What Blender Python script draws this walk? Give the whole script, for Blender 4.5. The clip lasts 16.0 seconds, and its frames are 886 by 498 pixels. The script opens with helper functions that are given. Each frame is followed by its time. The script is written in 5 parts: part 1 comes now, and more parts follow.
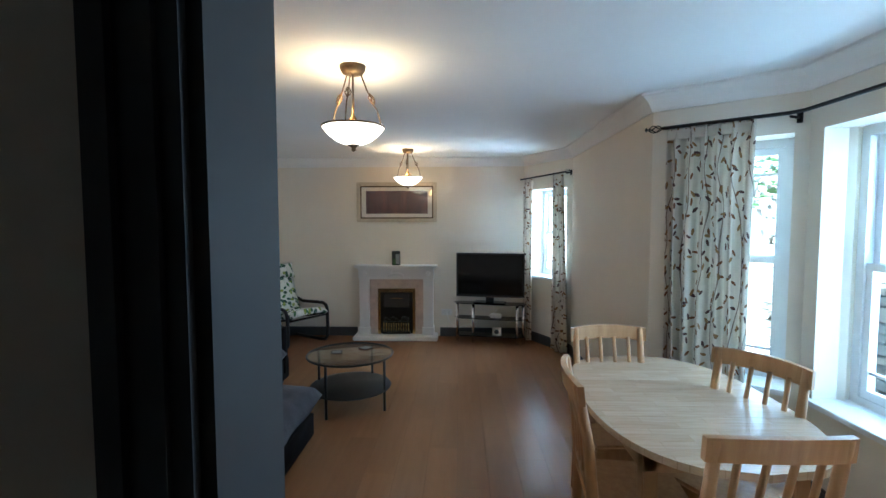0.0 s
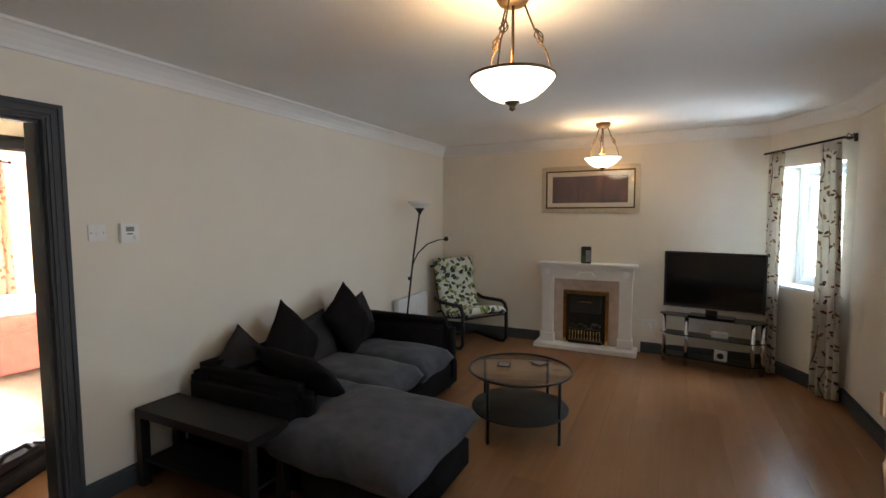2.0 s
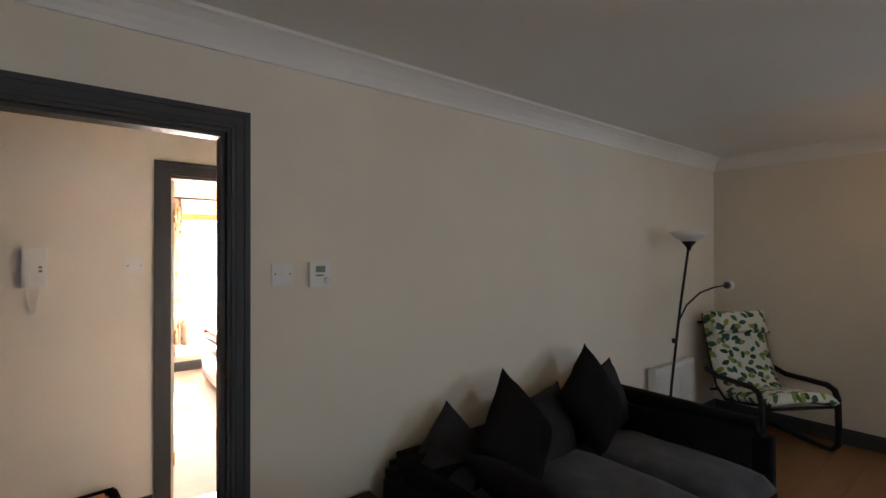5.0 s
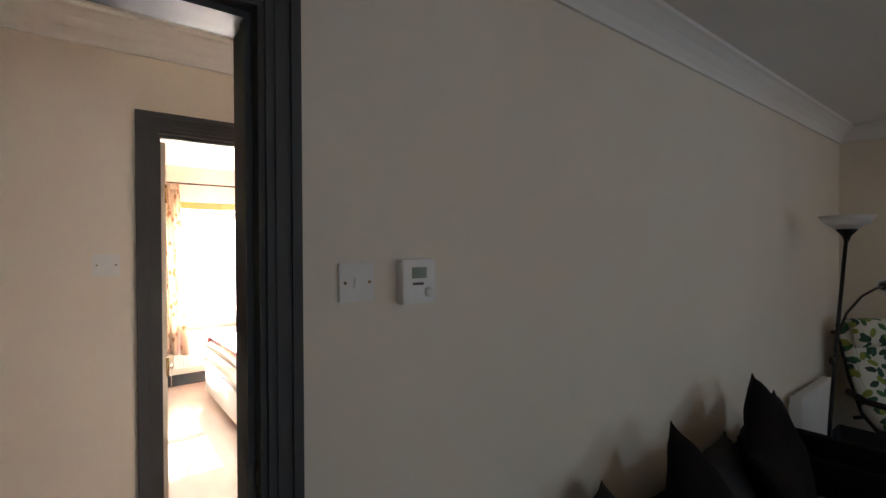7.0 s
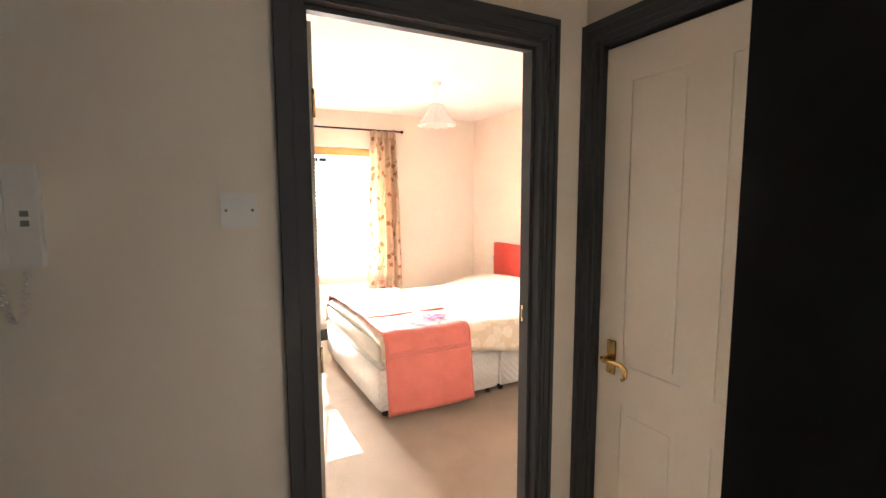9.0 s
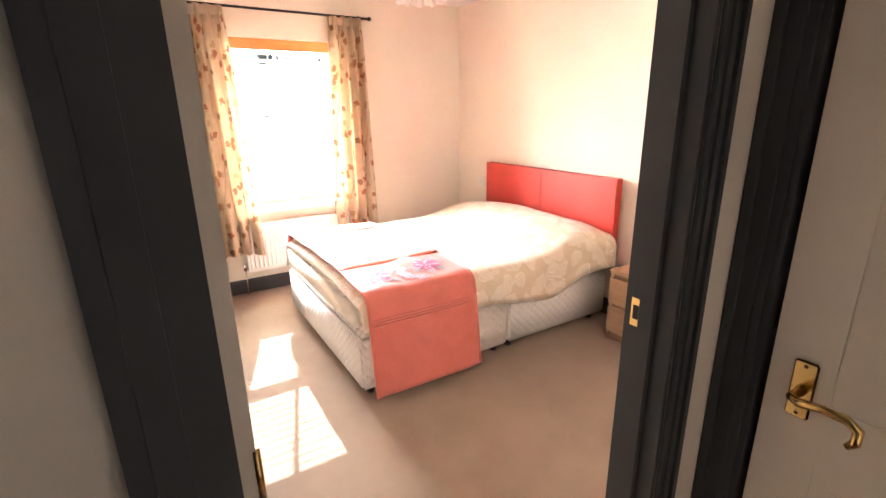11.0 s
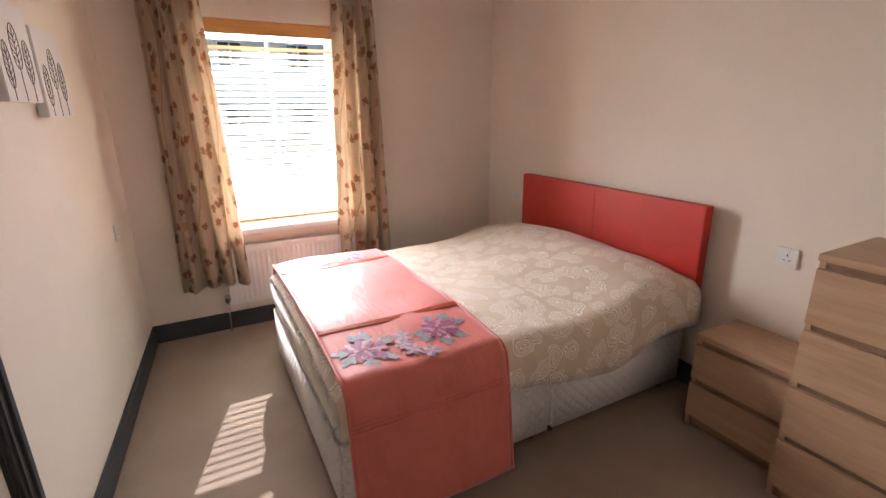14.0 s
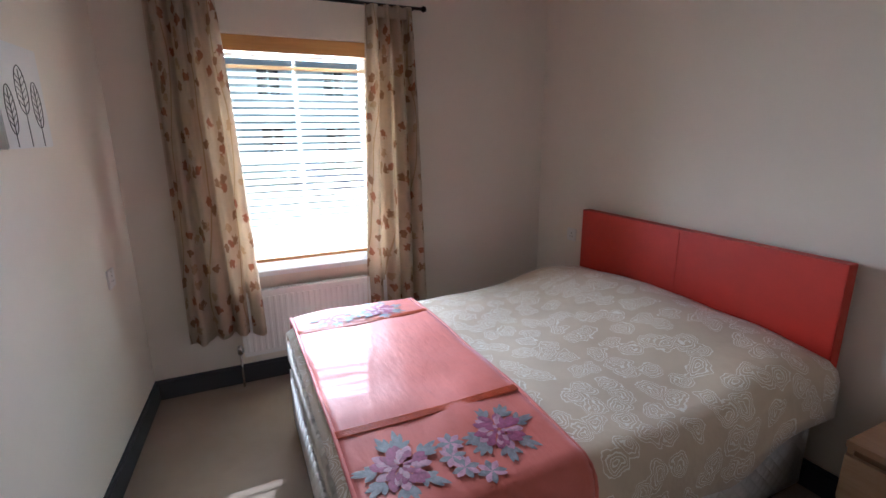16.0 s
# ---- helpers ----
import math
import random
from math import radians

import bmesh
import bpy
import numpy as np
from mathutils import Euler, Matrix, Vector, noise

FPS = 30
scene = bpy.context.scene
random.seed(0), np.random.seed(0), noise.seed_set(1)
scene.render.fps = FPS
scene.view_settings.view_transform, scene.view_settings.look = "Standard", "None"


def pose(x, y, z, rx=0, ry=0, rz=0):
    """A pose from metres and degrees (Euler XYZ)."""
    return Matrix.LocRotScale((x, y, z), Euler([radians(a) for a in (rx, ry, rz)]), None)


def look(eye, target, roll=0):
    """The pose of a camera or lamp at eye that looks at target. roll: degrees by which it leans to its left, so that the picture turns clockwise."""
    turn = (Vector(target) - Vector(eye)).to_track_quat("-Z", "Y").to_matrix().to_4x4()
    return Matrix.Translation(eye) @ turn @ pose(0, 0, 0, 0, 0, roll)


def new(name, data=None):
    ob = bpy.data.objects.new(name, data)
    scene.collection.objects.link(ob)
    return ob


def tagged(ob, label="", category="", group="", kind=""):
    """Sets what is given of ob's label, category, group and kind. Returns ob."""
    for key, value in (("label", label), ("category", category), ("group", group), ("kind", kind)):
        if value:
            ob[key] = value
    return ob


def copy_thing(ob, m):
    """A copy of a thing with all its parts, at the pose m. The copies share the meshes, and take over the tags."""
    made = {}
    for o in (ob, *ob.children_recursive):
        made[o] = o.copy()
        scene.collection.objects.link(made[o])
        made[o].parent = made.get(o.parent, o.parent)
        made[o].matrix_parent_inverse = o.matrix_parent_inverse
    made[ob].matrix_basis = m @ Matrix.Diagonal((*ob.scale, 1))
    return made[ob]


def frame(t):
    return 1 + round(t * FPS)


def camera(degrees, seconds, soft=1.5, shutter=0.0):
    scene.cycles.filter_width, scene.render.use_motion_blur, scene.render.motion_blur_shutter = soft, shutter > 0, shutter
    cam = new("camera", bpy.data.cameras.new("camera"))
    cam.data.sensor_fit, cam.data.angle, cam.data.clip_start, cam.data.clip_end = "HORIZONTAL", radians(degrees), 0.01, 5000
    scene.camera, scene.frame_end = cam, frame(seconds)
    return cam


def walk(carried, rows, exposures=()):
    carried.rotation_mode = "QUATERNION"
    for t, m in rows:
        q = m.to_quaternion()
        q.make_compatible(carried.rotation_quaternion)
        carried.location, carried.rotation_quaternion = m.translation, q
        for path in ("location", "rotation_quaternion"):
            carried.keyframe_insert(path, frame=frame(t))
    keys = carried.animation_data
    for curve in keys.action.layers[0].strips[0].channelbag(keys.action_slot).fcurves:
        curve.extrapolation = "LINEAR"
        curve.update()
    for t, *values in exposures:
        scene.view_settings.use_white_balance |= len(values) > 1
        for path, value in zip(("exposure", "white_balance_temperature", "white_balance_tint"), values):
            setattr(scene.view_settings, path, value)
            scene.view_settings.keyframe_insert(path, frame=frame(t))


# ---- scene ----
cam = camera(87.4, 16.0)
METRES, EYE, TILT, LEAN, TURN = 8.0, 1.5, 0.0, 0.0, 0.0
PATH = [
    (0, (2.704, 0.998, 1.562), (2.632, 2.993, 1.442), -0.1),
    (0.5, (2.735, 1.167, 1.584), (2.482, 3.151, 1.539), -0.2),
    (1, (2.742, 1.351, 1.579), (2.367, 3.315, 1.581), -0.1),
    (1.5, (2.735, 1.531, 1.565), (2.127, 3.435, 1.502), -0.1),
    (2, (2.712, 1.712, 1.526), (1.831, 3.502, 1.381), -0.2),
    (2.5, (2.668, 1.867, 1.523), (1.471, 3.463, 1.386), -0.3),
    (3, (2.569, 2.0, 1.518), (1.164, 3.42, 1.416), -0.3),
    (3.5, (2.439, 2.134, 1.527), (0.969, 3.491, 1.511), -0.3),
    (4, (2.285, 2.254, 1.534), (0.748, 3.533, 1.562), -0.3),
    (6.5, (1.176, 2.6, 1.524), (-0.41, 3.818, 1.513), -0.2),
    (7, (0.932, 2.613, 1.521), (-0.642, 3.846, 1.505), -0.3),
    (7.5, (0.685, 2.599, 1.526), (-0.932, 3.776, 1.506), -0.4),
    (8, (0.433, 2.582, 1.506), (-1.251, 3.66, 1.462), -0.4),
    (8.5, (0.202, 2.577, 1.487), (-1.539, 3.558, 1.421), -0.3),
    (9, (-0.019, 2.606, 1.476), (-1.781, 3.528, 1.265), -0.2),
    (11.5, (-0.98, 2.899, 1.454), (-2.58, 3.932, 0.844), -0.4),
    (12, (-1.099, 2.934, 1.476), (-2.671, 3.997, 0.845), -0.6),
    (12.5, (-1.199, 3.003, 1.465), (-2.756, 4.091, 0.837), -0.6),
    (13, (-1.304, 3.13, 1.465), (-2.902, 4.17, 0.862), -0.6),
    (13.5, (-1.401, 3.234, 1.47), (-3.043, 4.219, 0.894), -0.6),
    (14, (-1.491, 3.301, 1.476), (-3.182, 4.199, 0.897), -0.6),
    (14.5, (-1.601, 3.365, 1.479), (-3.322, 4.238, 0.953), -0.7),
    (15, (-1.718, 3.415, 1.495), (-3.413, 4.364, 1.021), -0.5),
    (15.5, (-1.832, 3.428, 1.499), (-3.554, 4.323, 1.014), -0.6),
    (16, (-1.967, 3.436, 1.496), (-3.734, 4.236, 1.007), -0.6),
]
walk(cam, [(t, look(eye, target, roll)) for t, eye, target, roll in PATH],
     [(0, 4.85, 5350, 9), (0.5, 4.75, 5850, 12), (1, 4.6, 6300, 13), (2.5, 4.75, 6550, 18), (4, 4.3, 6650, 18), (6.5, 3.75, 6450, 16), (7, 3.6, 6350, 16), (8, 3.35, 6300, 12),
      (9, 3.05, 6300, 12), (11.5, 2.4, 6500, 20), (12.5, 1.6, 6200, 20), (14, 0.85, 6100, 18), (16, 0.12, 4950, 9)])

# ---- light ----
world = bpy.data.worlds.new("World")
scene.world = world
world.use_nodes = True
wn = world.node_tree
sky = wn.nodes.new("ShaderNodeTexSky")
sky.sky_type, sky.sun_disc = "NISHITA", False
sky.sun_elevation, sky.sun_rotation = radians(36), radians(-76)
wn.links.new(sky.outputs[0], wn.nodes["Background"].inputs[0])
wn.nodes["Background"].inputs[1].default_value = 0.05

sun = new("sun", bpy.data.lights.new("sun", "SUN"))
sun.data.energy, sun.data.angle, sun.data.color = 5.0, radians(0.4), (1.0, 0.97, 0.92)
sun.matrix_world = look((0, 0, 0), (1, -0.275, -0.74))


def window_light(place, toward, w, h, power, colour, spread=180):
    """Skylight gathered in a window's opening."""
    lamp = new("window_skylight", bpy.data.lights.new("window_skylight", "AREA"))
    lamp.data.shape, lamp.data.size, lamp.data.size_y = "RECTANGLE", w, h
    lamp.data.energy, lamp.data.color, lamp.data.spread = power, colour, radians(spread)
    lamp.matrix_world = look(place, toward)


window_light((-5.3, 3.87, 1.4), (-3, 4.4, 1.3), 0.9, 1.2, 76, (1.0, 0.96, 0.92), 125)
window_light((5.02, 3.12, 1.35), (3, 3.12, 1.1), 0.95, 1.4, 1.7, (0.66, 0.84, 1.0))
window_light((4.58, 4.2, 1.35), (3.4, 2.75, 1.1), 0.5, 1.4, 0.65, (0.66, 0.84, 1.0))
window_light((4.1, 7.0, 1.5), (2.5, 6.1, 1.3), 0.6, 1.0, 2.0, (0.66, 0.84, 1.0))


# ---- materials ----
class Nodes:
    """A small builder for node materials."""

    def __init__(self, name):
        self.m = bpy.data.materials.new(name)
        self.m.use_nodes = True
        self.t = self.m.node_tree
        self.b = self.t.nodes["Principled BSDF"]

    def add(self, kind, op=None, **ins):
        n = self.t.nodes.new("ShaderNode" + kind)
        if op:
            n.operation = op
        for k, v in ins.items():
            self.put(n.inputs[int(k[1:])] if k[0] == "i" and k[1:].isdigit() else n.inputs[k], v)
        return n

    def put(self, socket, v):
        if isinstance(v, bpy.types.NodeSocket):
            self.t.links.new(v, socket)
        else:
            socket.default_value = v

    def coord(self, which="Object", scale=(1, 1, 1)):
        c = self.add("TexCoord").outputs[which]
        m = self.add("Mapping", Vector=c)
        m.inputs["Scale"].default_value = scale
        return m.outputs[0]

    def noise(self, vec, scale, detail=4, rough=0.6):
        return self.add("TexNoise", Vector=vec, Scale=scale, Detail=detail, Roughness=rough).outputs[0]

    def ramp(self, fac, stops):
        r = self.add("ValToRGB", Fac=fac)
        e = r.color_ramp.elements
        while len(e) < len(stops):
            e.new(0.5)
        for el, (p, c) in zip(e, stops):
            el.position, el.color = p, (*c, 1)
        return r.outputs[0]

    def mix(self, fac, a, b, blend="MIX"):
        n = self.t.nodes.new("ShaderNodeMix")
        n.data_type, n.blend_type = "RGBA", blend
        for s, v in zip((n.inputs[0], n.inputs[6], n.inputs[7]), (fac, a, b)):
            self.put(s, (*v, 1) if isinstance(v, tuple) and len(v) == 3 else v)
        return n.outputs[2]

    def math(self, op, *vals):
        return self.add("Math", op, **{f"i{n}": v for n, v in enumerate(vals)}).outputs[0]

    def bump(self, height, strength, dist=0.01):
        n = self.add("Bump", Height=height, Strength=strength, Distance=dist)
        self.put(self.b.inputs["Normal"], n.outputs[0])

    def done(self, colour, rough=0.6, metal=0.0, **more):
        self.put(self.b.inputs["Base Color"], (*colour, 1) if isinstance(colour, tuple) and len(colour) == 3 else colour)
        self.put(self.b.inputs["Roughness"], rough)
        self.b.inputs["Metallic"].default_value = metal
        for k, v in more.items():
            self.put(self.b.inputs[k.replace("_", " ")], v)
        return self.m


def shade(c, k):
    return tuple(min(1, v * k) for v in c)


def plain(name, colour, rough=0.5, metal=0.0, vary=0.12, scale=6.0, bump=0.0, bump_scale=80.0, **more):
    n = Nodes(name)
    v = n.coord()
    big = n.noise(v, scale, 5)
    col = n.ramp(big, [(0.3, shade(colour, 1 - vary)), (0.7, shade(colour, 1 + vary))])
    if bump:
        n.bump(n.noise(v, bump_scale, 3), bump, 0.004)
    r = n.math("MULTIPLY_ADD", n.noise(v, scale * 5, 3), 0.14, max(0.02, rough - 0.07))
    return n.done(col, r, metal, **more)


def wood(name, dark, light, rough=0.4, along="Y", pieces=False, scale=1.0):
    """Long-grained timber; each loose piece takes a tone of its own."""
    n = Nodes(name)
    s = {"X": (1.2, 14, 14), "Y": (14, 1.2, 14), "Z": (14, 14, 1.2)}[along]
    v = n.coord("Object", tuple(a * scale for a in s))
    if pieces:
        rnd = n.add("ObjectInfo").outputs["Random"]
        off = n.add("CombineXYZ", X=n.math("MULTIPLY", rnd, 37.0), Y=n.math("MULTIPLY", rnd, 91.0)).outputs[0]
        v = n.add("VectorMath", "ADD", i0=v, i1=off).outputs[0]
    g = n.noise(v, 2.0, 6, 0.65)
    f = n.noise(v, 9.0, 3, 0.6)
    col = n.mix(n.math("MULTIPLY", f, 0.15 if pieces else 0.35), n.ramp(g, [(0.32, dark), (0.68, light)]), dark)
    if pieces:
        col = n.mix(0.5, col, n.ramp(rnd, [(0.0, (0.75, 0.75, 0.75)), (1.0, (1, 1, 1))]), "MULTIPLY")
    if not pieces:
        n.bump(f, 0.05, 0.002)
    return n.done(col, rough if pieces else n.math("MULTIPLY_ADD", g, 0.12, rough - 0.06))


def leaf_cloth(name, base, leaves, vine, scale, size, stretch, rough=0.85, vine_width=0.03, glow=0.3, ragged=0.5):
    """Printed cloth: leaves strewn at all angles over thin wandering stems."""
    n = Nodes(name)
    uv = n.add("TexCoord").outputs["UV"]
    warp = n.add("TexNoise", Vector=uv, Scale=3.0, Detail=1)
    uv2 = n.add("VectorMath", "MULTIPLY_ADD", i0=warp.outputs[1], i1=(0.06, 0.06, 0), i2=uv).outputs[0]
    col = n.ramp(n.noise(uv, 14, 3), [(0.3, shade(base, 0.9)), (0.7, base)])
    wave = n.add("TexWave", Vector=uv2, Scale=scale * 0.11, Distortion=5.0, Detail=1.0)
    wave.inputs["Detail Scale"].default_value = 1.2
    stem = n.math("LESS_THAN", n.math("ABSOLUTE", n.math("SUBTRACT", wave.outputs[1], 0.5)), vine_width)
    col = n.mix(n.math("MULTIPLY", stem, 0.8), col, vine)
    for k, (lc, dx) in enumerate(leaves):
        vec = n.add("VectorMath", "ADD", i0=uv2, i1=(dx, dx * 0.63, 0)).outputs[0]
        vo = n.add("TexVoronoi", Vector=vec, Scale=scale, Randomness=0.85)
        vo.voronoi_dimensions = "2D"
        at = n.add("VectorMath", "SUBTRACT", i0=vec, i1=vo.outputs["Position"])
        turn = n.add("VectorRotate", Vector=at.outputs[0], Angle=n.math("MULTIPLY", n.add("SeparateColor", Color=vo.outputs["Color"]).outputs[0], 6.28))
        st = n.add("VectorMath", "MULTIPLY", i0=turn.outputs[0], i1=(1, stretch, 0))
        ln = n.add("VectorMath", "LENGTH", i0=st.outputs[0]).outputs["Value"]
        wob = n.math("MULTIPLY_ADD", n.noise(uv, 1.6 / size, 2), size * ragged, ln)
        col = n.mix(n.math("LESS_THAN", wob, size * (0.75 + 0.5 * ragged)), col, lc)
    n.bump(n.noise(uv, 400, 2), 0.15, 0.002)
    m = n.done(col, rough)
    through_light = n.add("BsdfTranslucent", Color=col)
    both = n.add("MixShader", i0=glow, i1=n.b.outputs[0], i2=through_light.outputs[0])
    n.t.links.new(both.outputs[0], n.t.nodes["Material Output"].inputs[0])
    return m


M = {}
M["wall"] = plain("cream wall paint", (0.78, 0.72, 0.61), 0.75, vary=0.03, scale=1.5, bump=0.12, bump_scale=160)
M["wall_bed"] = plain("warm cream wall paint", (0.80, 0.73, 0.63), 0.75, vary=0.03, scale=1.5, bump=0.12, bump_scale=160)
M["ceiling"] = plain("white ceiling paint", (0.82, 0.81, 0.78), 0.85, vary=0.03, scale=1.2, bump=0.1, bump_scale=120)
gp = Nodes("dark grey gloss paint")
M["grey"] = gp.done(gp.ramp(gp.noise(gp.coord(), 3.0, 2), [(0.2, (0.056, 0.060, 0.064)), (0.8, (0.068, 0.072, 0.076))]), 0.52, Specular_IOR_Level=0.22)
M["cream_door"] = plain("cream satin door paint", (0.72, 0.66, 0.56), 0.32, vary=0.04, scale=4, bump=0.03, bump_scale=40)
M["white"] = plain("white gloss paint", (0.82, 0.82, 0.80), 0.35, vary=0.03, scale=5)
M["plastic"] = plain("white plastic", (0.78, 0.77, 0.74), 0.35, vary=0.03, scale=20)
M["brass"] = plain("polished brass", (0.72, 0.50, 0.20), 0.22, 1.0, vary=0.1, scale=30)
M["bronze"] = plain("antique bronze", (0.10, 0.065, 0.032), 0.42, 0.6, vary=0.3, scale=40)
M["iron"] = plain("black wrought iron", (0.014, 0.013, 0.013), 0.45, 0.5, vary=0.2, scale=40)
M["chrome"] = plain("chrome", (0.72, 0.73, 0.75), 0.12, 1.0, vary=0.05, scale=20)
M["black"] = plain("black plastic", (0.012, 0.012, 0.013), 0.35, vary=0.2, scale=30)
M["screen"] = plain("dark glossy screen", (0.006, 0.006, 0.007), 0.08, vary=0.1, scale=4)
M["black_wood"] = plain("black-brown veneer", (0.012, 0.010, 0.009), 0.5, vary=0.2, scale=30, bump=0.03, Specular_IOR_Level=0.25)
M["laminate"] = wood("oak laminate plank", (0.262, 0.128, 0.057), (0.298, 0.150, 0.069), 0.27, "Y", True, 0.6)
M["subfloor"] = plain("dark joint", (0.09, 0.05, 0.025), 0.8)
M["beech"] = wood("honey beech", (0.42, 0.23, 0.10), (0.58, 0.36, 0.18), 0.38, "Z")


def stave_top():
    """Table top glued up from short beech staves."""
    n = Nodes("pale beech staves")
    v = n.coord("Object", (1, 1, 1))
    b = n.add("TexBrick", Vector=v, Color1=(0.60, 0.45, 0.30, 1), Color2=(0.72, 0.58, 0.42, 1), Mortar=(0.50, 0.36, 0.23, 1), Scale=1.0)
    b.inputs["Mortar Size"].default_value = 0.0012
    b.inputs["Brick Width"].default_value = 0.26
    b.inputs["Row Height"].default_value = 0.055
    g = n.noise(n.coord("Object", (3, 30, 30)), 2.5, 5)
    col = n.mix(0.35, b.outputs[0], n.ramp(g, [(0.3, (0.48, 0.33, 0.20)), (0.7, (0.74, 0.60, 0.44))]))
    return n.done(col, 0.26)


M["beech_top"] = stave_top()
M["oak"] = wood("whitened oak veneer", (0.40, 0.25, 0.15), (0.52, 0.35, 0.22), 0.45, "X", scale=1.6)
# the same oak about half as bright, for back, plinth, inner rail and grooves
M["oak_dark"] = wood("darker oak veneer", (0.22, 0.13, 0.07), (0.30, 0.19, 0.11), 0.5, "X")
M["blind_wood"] = wood("golden pine", (0.55, 0.27, 0.07), (0.70, 0.38, 0.12), 0.4, "Y")
M["marble"] = plain("pinkish cream marble", (0.62, 0.50, 0.43), 0.25, vary=0.15, scale=9)
M["slat"] = plain("pale blind slat", (0.86, 0.80, 0.68), 0.5, vary=0.05, scale=9)
M["sash"] = plain("white window paint", (0.80, 0.82, 0.83), 0.4, vary=0.03, scale=6)
M["concrete"] = plain("pale paving", (0.42, 0.40, 0.37), 0.85, vary=0.15, scale=3, bump=0.3)
M["render_wall"] = plain("pale rendered house wall", (0.78, 0.76, 0.72), 0.85, vary=0.06, scale=1.0, bump=0.2)
M["red_leather"] = plain("red faux leather", (0.50, 0.030, 0.016), 0.42, vary=0.08, scale=8, bump=0.12, bump_scale=260)


def satin():
    """Quilted satin with short puckers and a soft woven sheen."""
    n = Nodes("salmon satin")
    v = n.coord()
    col = n.ramp(n.noise(v, 9, 4), [(0.3, (0.57, 0.145, 0.108)), (0.7, (0.65, 0.178, 0.138))])
    pucker = n.noise(n.coord("Object", (9, 26, 9)), 1.0, 3, 0.5)
    crease = n.noise(n.coord("Object", (5, 5, 5)), 1.0, 4, 0.6)
    n.bump(n.math("ADD", pucker, crease), 0.22, 0.02)
    m = n.done(col, n.math("MULTIPLY_ADD", crease, 0.12, 0.46), Sheen_Weight=0.4, Sheen_Roughness=0.4, Specular_IOR_Level=0.3)
    n.b.inputs["Sheen Tint"].default_value = (1.0, 0.82, 0.95, 1)
    return m


def quilted(name, colour, pitch):
    """Cloth stitched in diamonds."""
    n = Nodes(name)
    x, y, z = (n.add("SeparateXYZ", Vector=n.coord()).outputs[k] for k in range(3))
    along = n.math("ADD", x, y)
    ridge = None
    for sign in (1.0, -1.0):
        q = n.math("MULTIPLY", n.math("MULTIPLY_ADD", z, sign, along), math.pi / pitch)
        w = n.math("POWER", n.math("ABSOLUTE", n.math("SINE", q)), 0.5)
        ridge = w if ridge is None else n.math("MULTIPLY", ridge, w)
    n.bump(n.math("ADD", ridge, n.math("MULTIPLY", n.noise(n.coord(), 30, 4), 0.4)), 0.6, 0.008)
    return n.done(n.ramp(n.noise(n.coord(), 8, 4), [(0.3, shade(colour, 0.94)), (0.7, colour)]), 0.75)


M["satin"] = satin()
M["divan"] = quilted("white damask divan cloth", (0.78, 0.76, 0.73), 0.055)
M["mattress"] = quilted("cream mattress cloth", (0.78, 0.74, 0.66), 0.09)
M["satin_seam"] = plain("rust satin band", (0.58, 0.10, 0.035), 0.45, vary=0.15, scale=30, bump=0.3, bump_scale=60)
M["grey_cord"] = plain("charcoal corduroy", (0.066, 0.067, 0.076), 0.9, vary=0.28, scale=9, bump=0.6, bump_scale=150, Sheen_Weight=0.12, Specular_IOR_Level=0.1)
M["black_cloth"] = plain("black upholstery", (0.009, 0.0075, 0.007), 0.85, vary=0.25, scale=9, bump=0.4, bump_scale=180, Specular_IOR_Level=0.08)
M["ash_cloth"] = plain("dark grey cushion cloth", (0.034, 0.032, 0.032), 0.9, vary=0.2, scale=9, bump=0.4, bump_scale=180, Specular_IOR_Level=0.1)
M["coal"] = plain("coal black metal", (0.01, 0.01, 0.01), 0.5, 0.2, vary=0.3, scale=40, bump=0.3)
M["orange"] = plain("orange padding", (0.6, 0.16, 0.03), 0.7, vary=0.1)
M["grey_mesh"] = plain("grey lining cloth", (0.22, 0.22, 0.22), 0.8, vary=0.2, scale=30)
M["leaf"] = plain("ivy leaves", (0.04, 0.085, 0.02), 0.6, vary=0.4, scale=6)
M["slate"] = plain("blue-grey slate", (0.20, 0.25, 0.28), 0.7, vary=0.15, scale=2, bump=0.3, bump_scale=20)
M["tyre"] = plain("tyre rubber", (0.02, 0.02, 0.02), 0.8)
M["car_blue"] = plain("dark blue car paint", (0.03, 0.05, 0.12), 0.2, vary=0.05)
M["car_red"] = plain("red car paint", (0.4, 0.03, 0.03), 0.2, vary=0.05)
M["petal"] = plain("mauve embroidery thread", (0.32, 0.075, 0.17), 0.55, vary=0.35, scale=60, bump=0.3, bump_scale=200)
M["petal_pale"] = plain("pale lilac embroidery thread", (0.52, 0.27, 0.36), 0.55, vary=0.25, scale=60, bump=0.3, bump_scale=200)
M["stitch"] = plain("grey-blue embroidery thread", (0.24, 0.235, 0.26), 0.55, vary=0.25, scale=60, bump=0.3, bump_scale=200)
M["gilt"] = plain("champagne gilt frame", (0.56, 0.49, 0.37), 0.38, 0.4, vary=0.15, scale=30)
M["mount"] = plain("cream picture mount", (0.72, 0.68, 0.60), 0.8, vary=0.03)
M["line"] = plain("thin black printed line", (0.05, 0.05, 0.05), 0.7)
M["canvas"] = plain("white canvas", (0.78, 0.77, 0.75), 0.85, vary=0.03, bump=0.3, bump_scale=300)
M["lcd"] = plain("grey lcd", (0.20, 0.23, 0.18), 0.25)


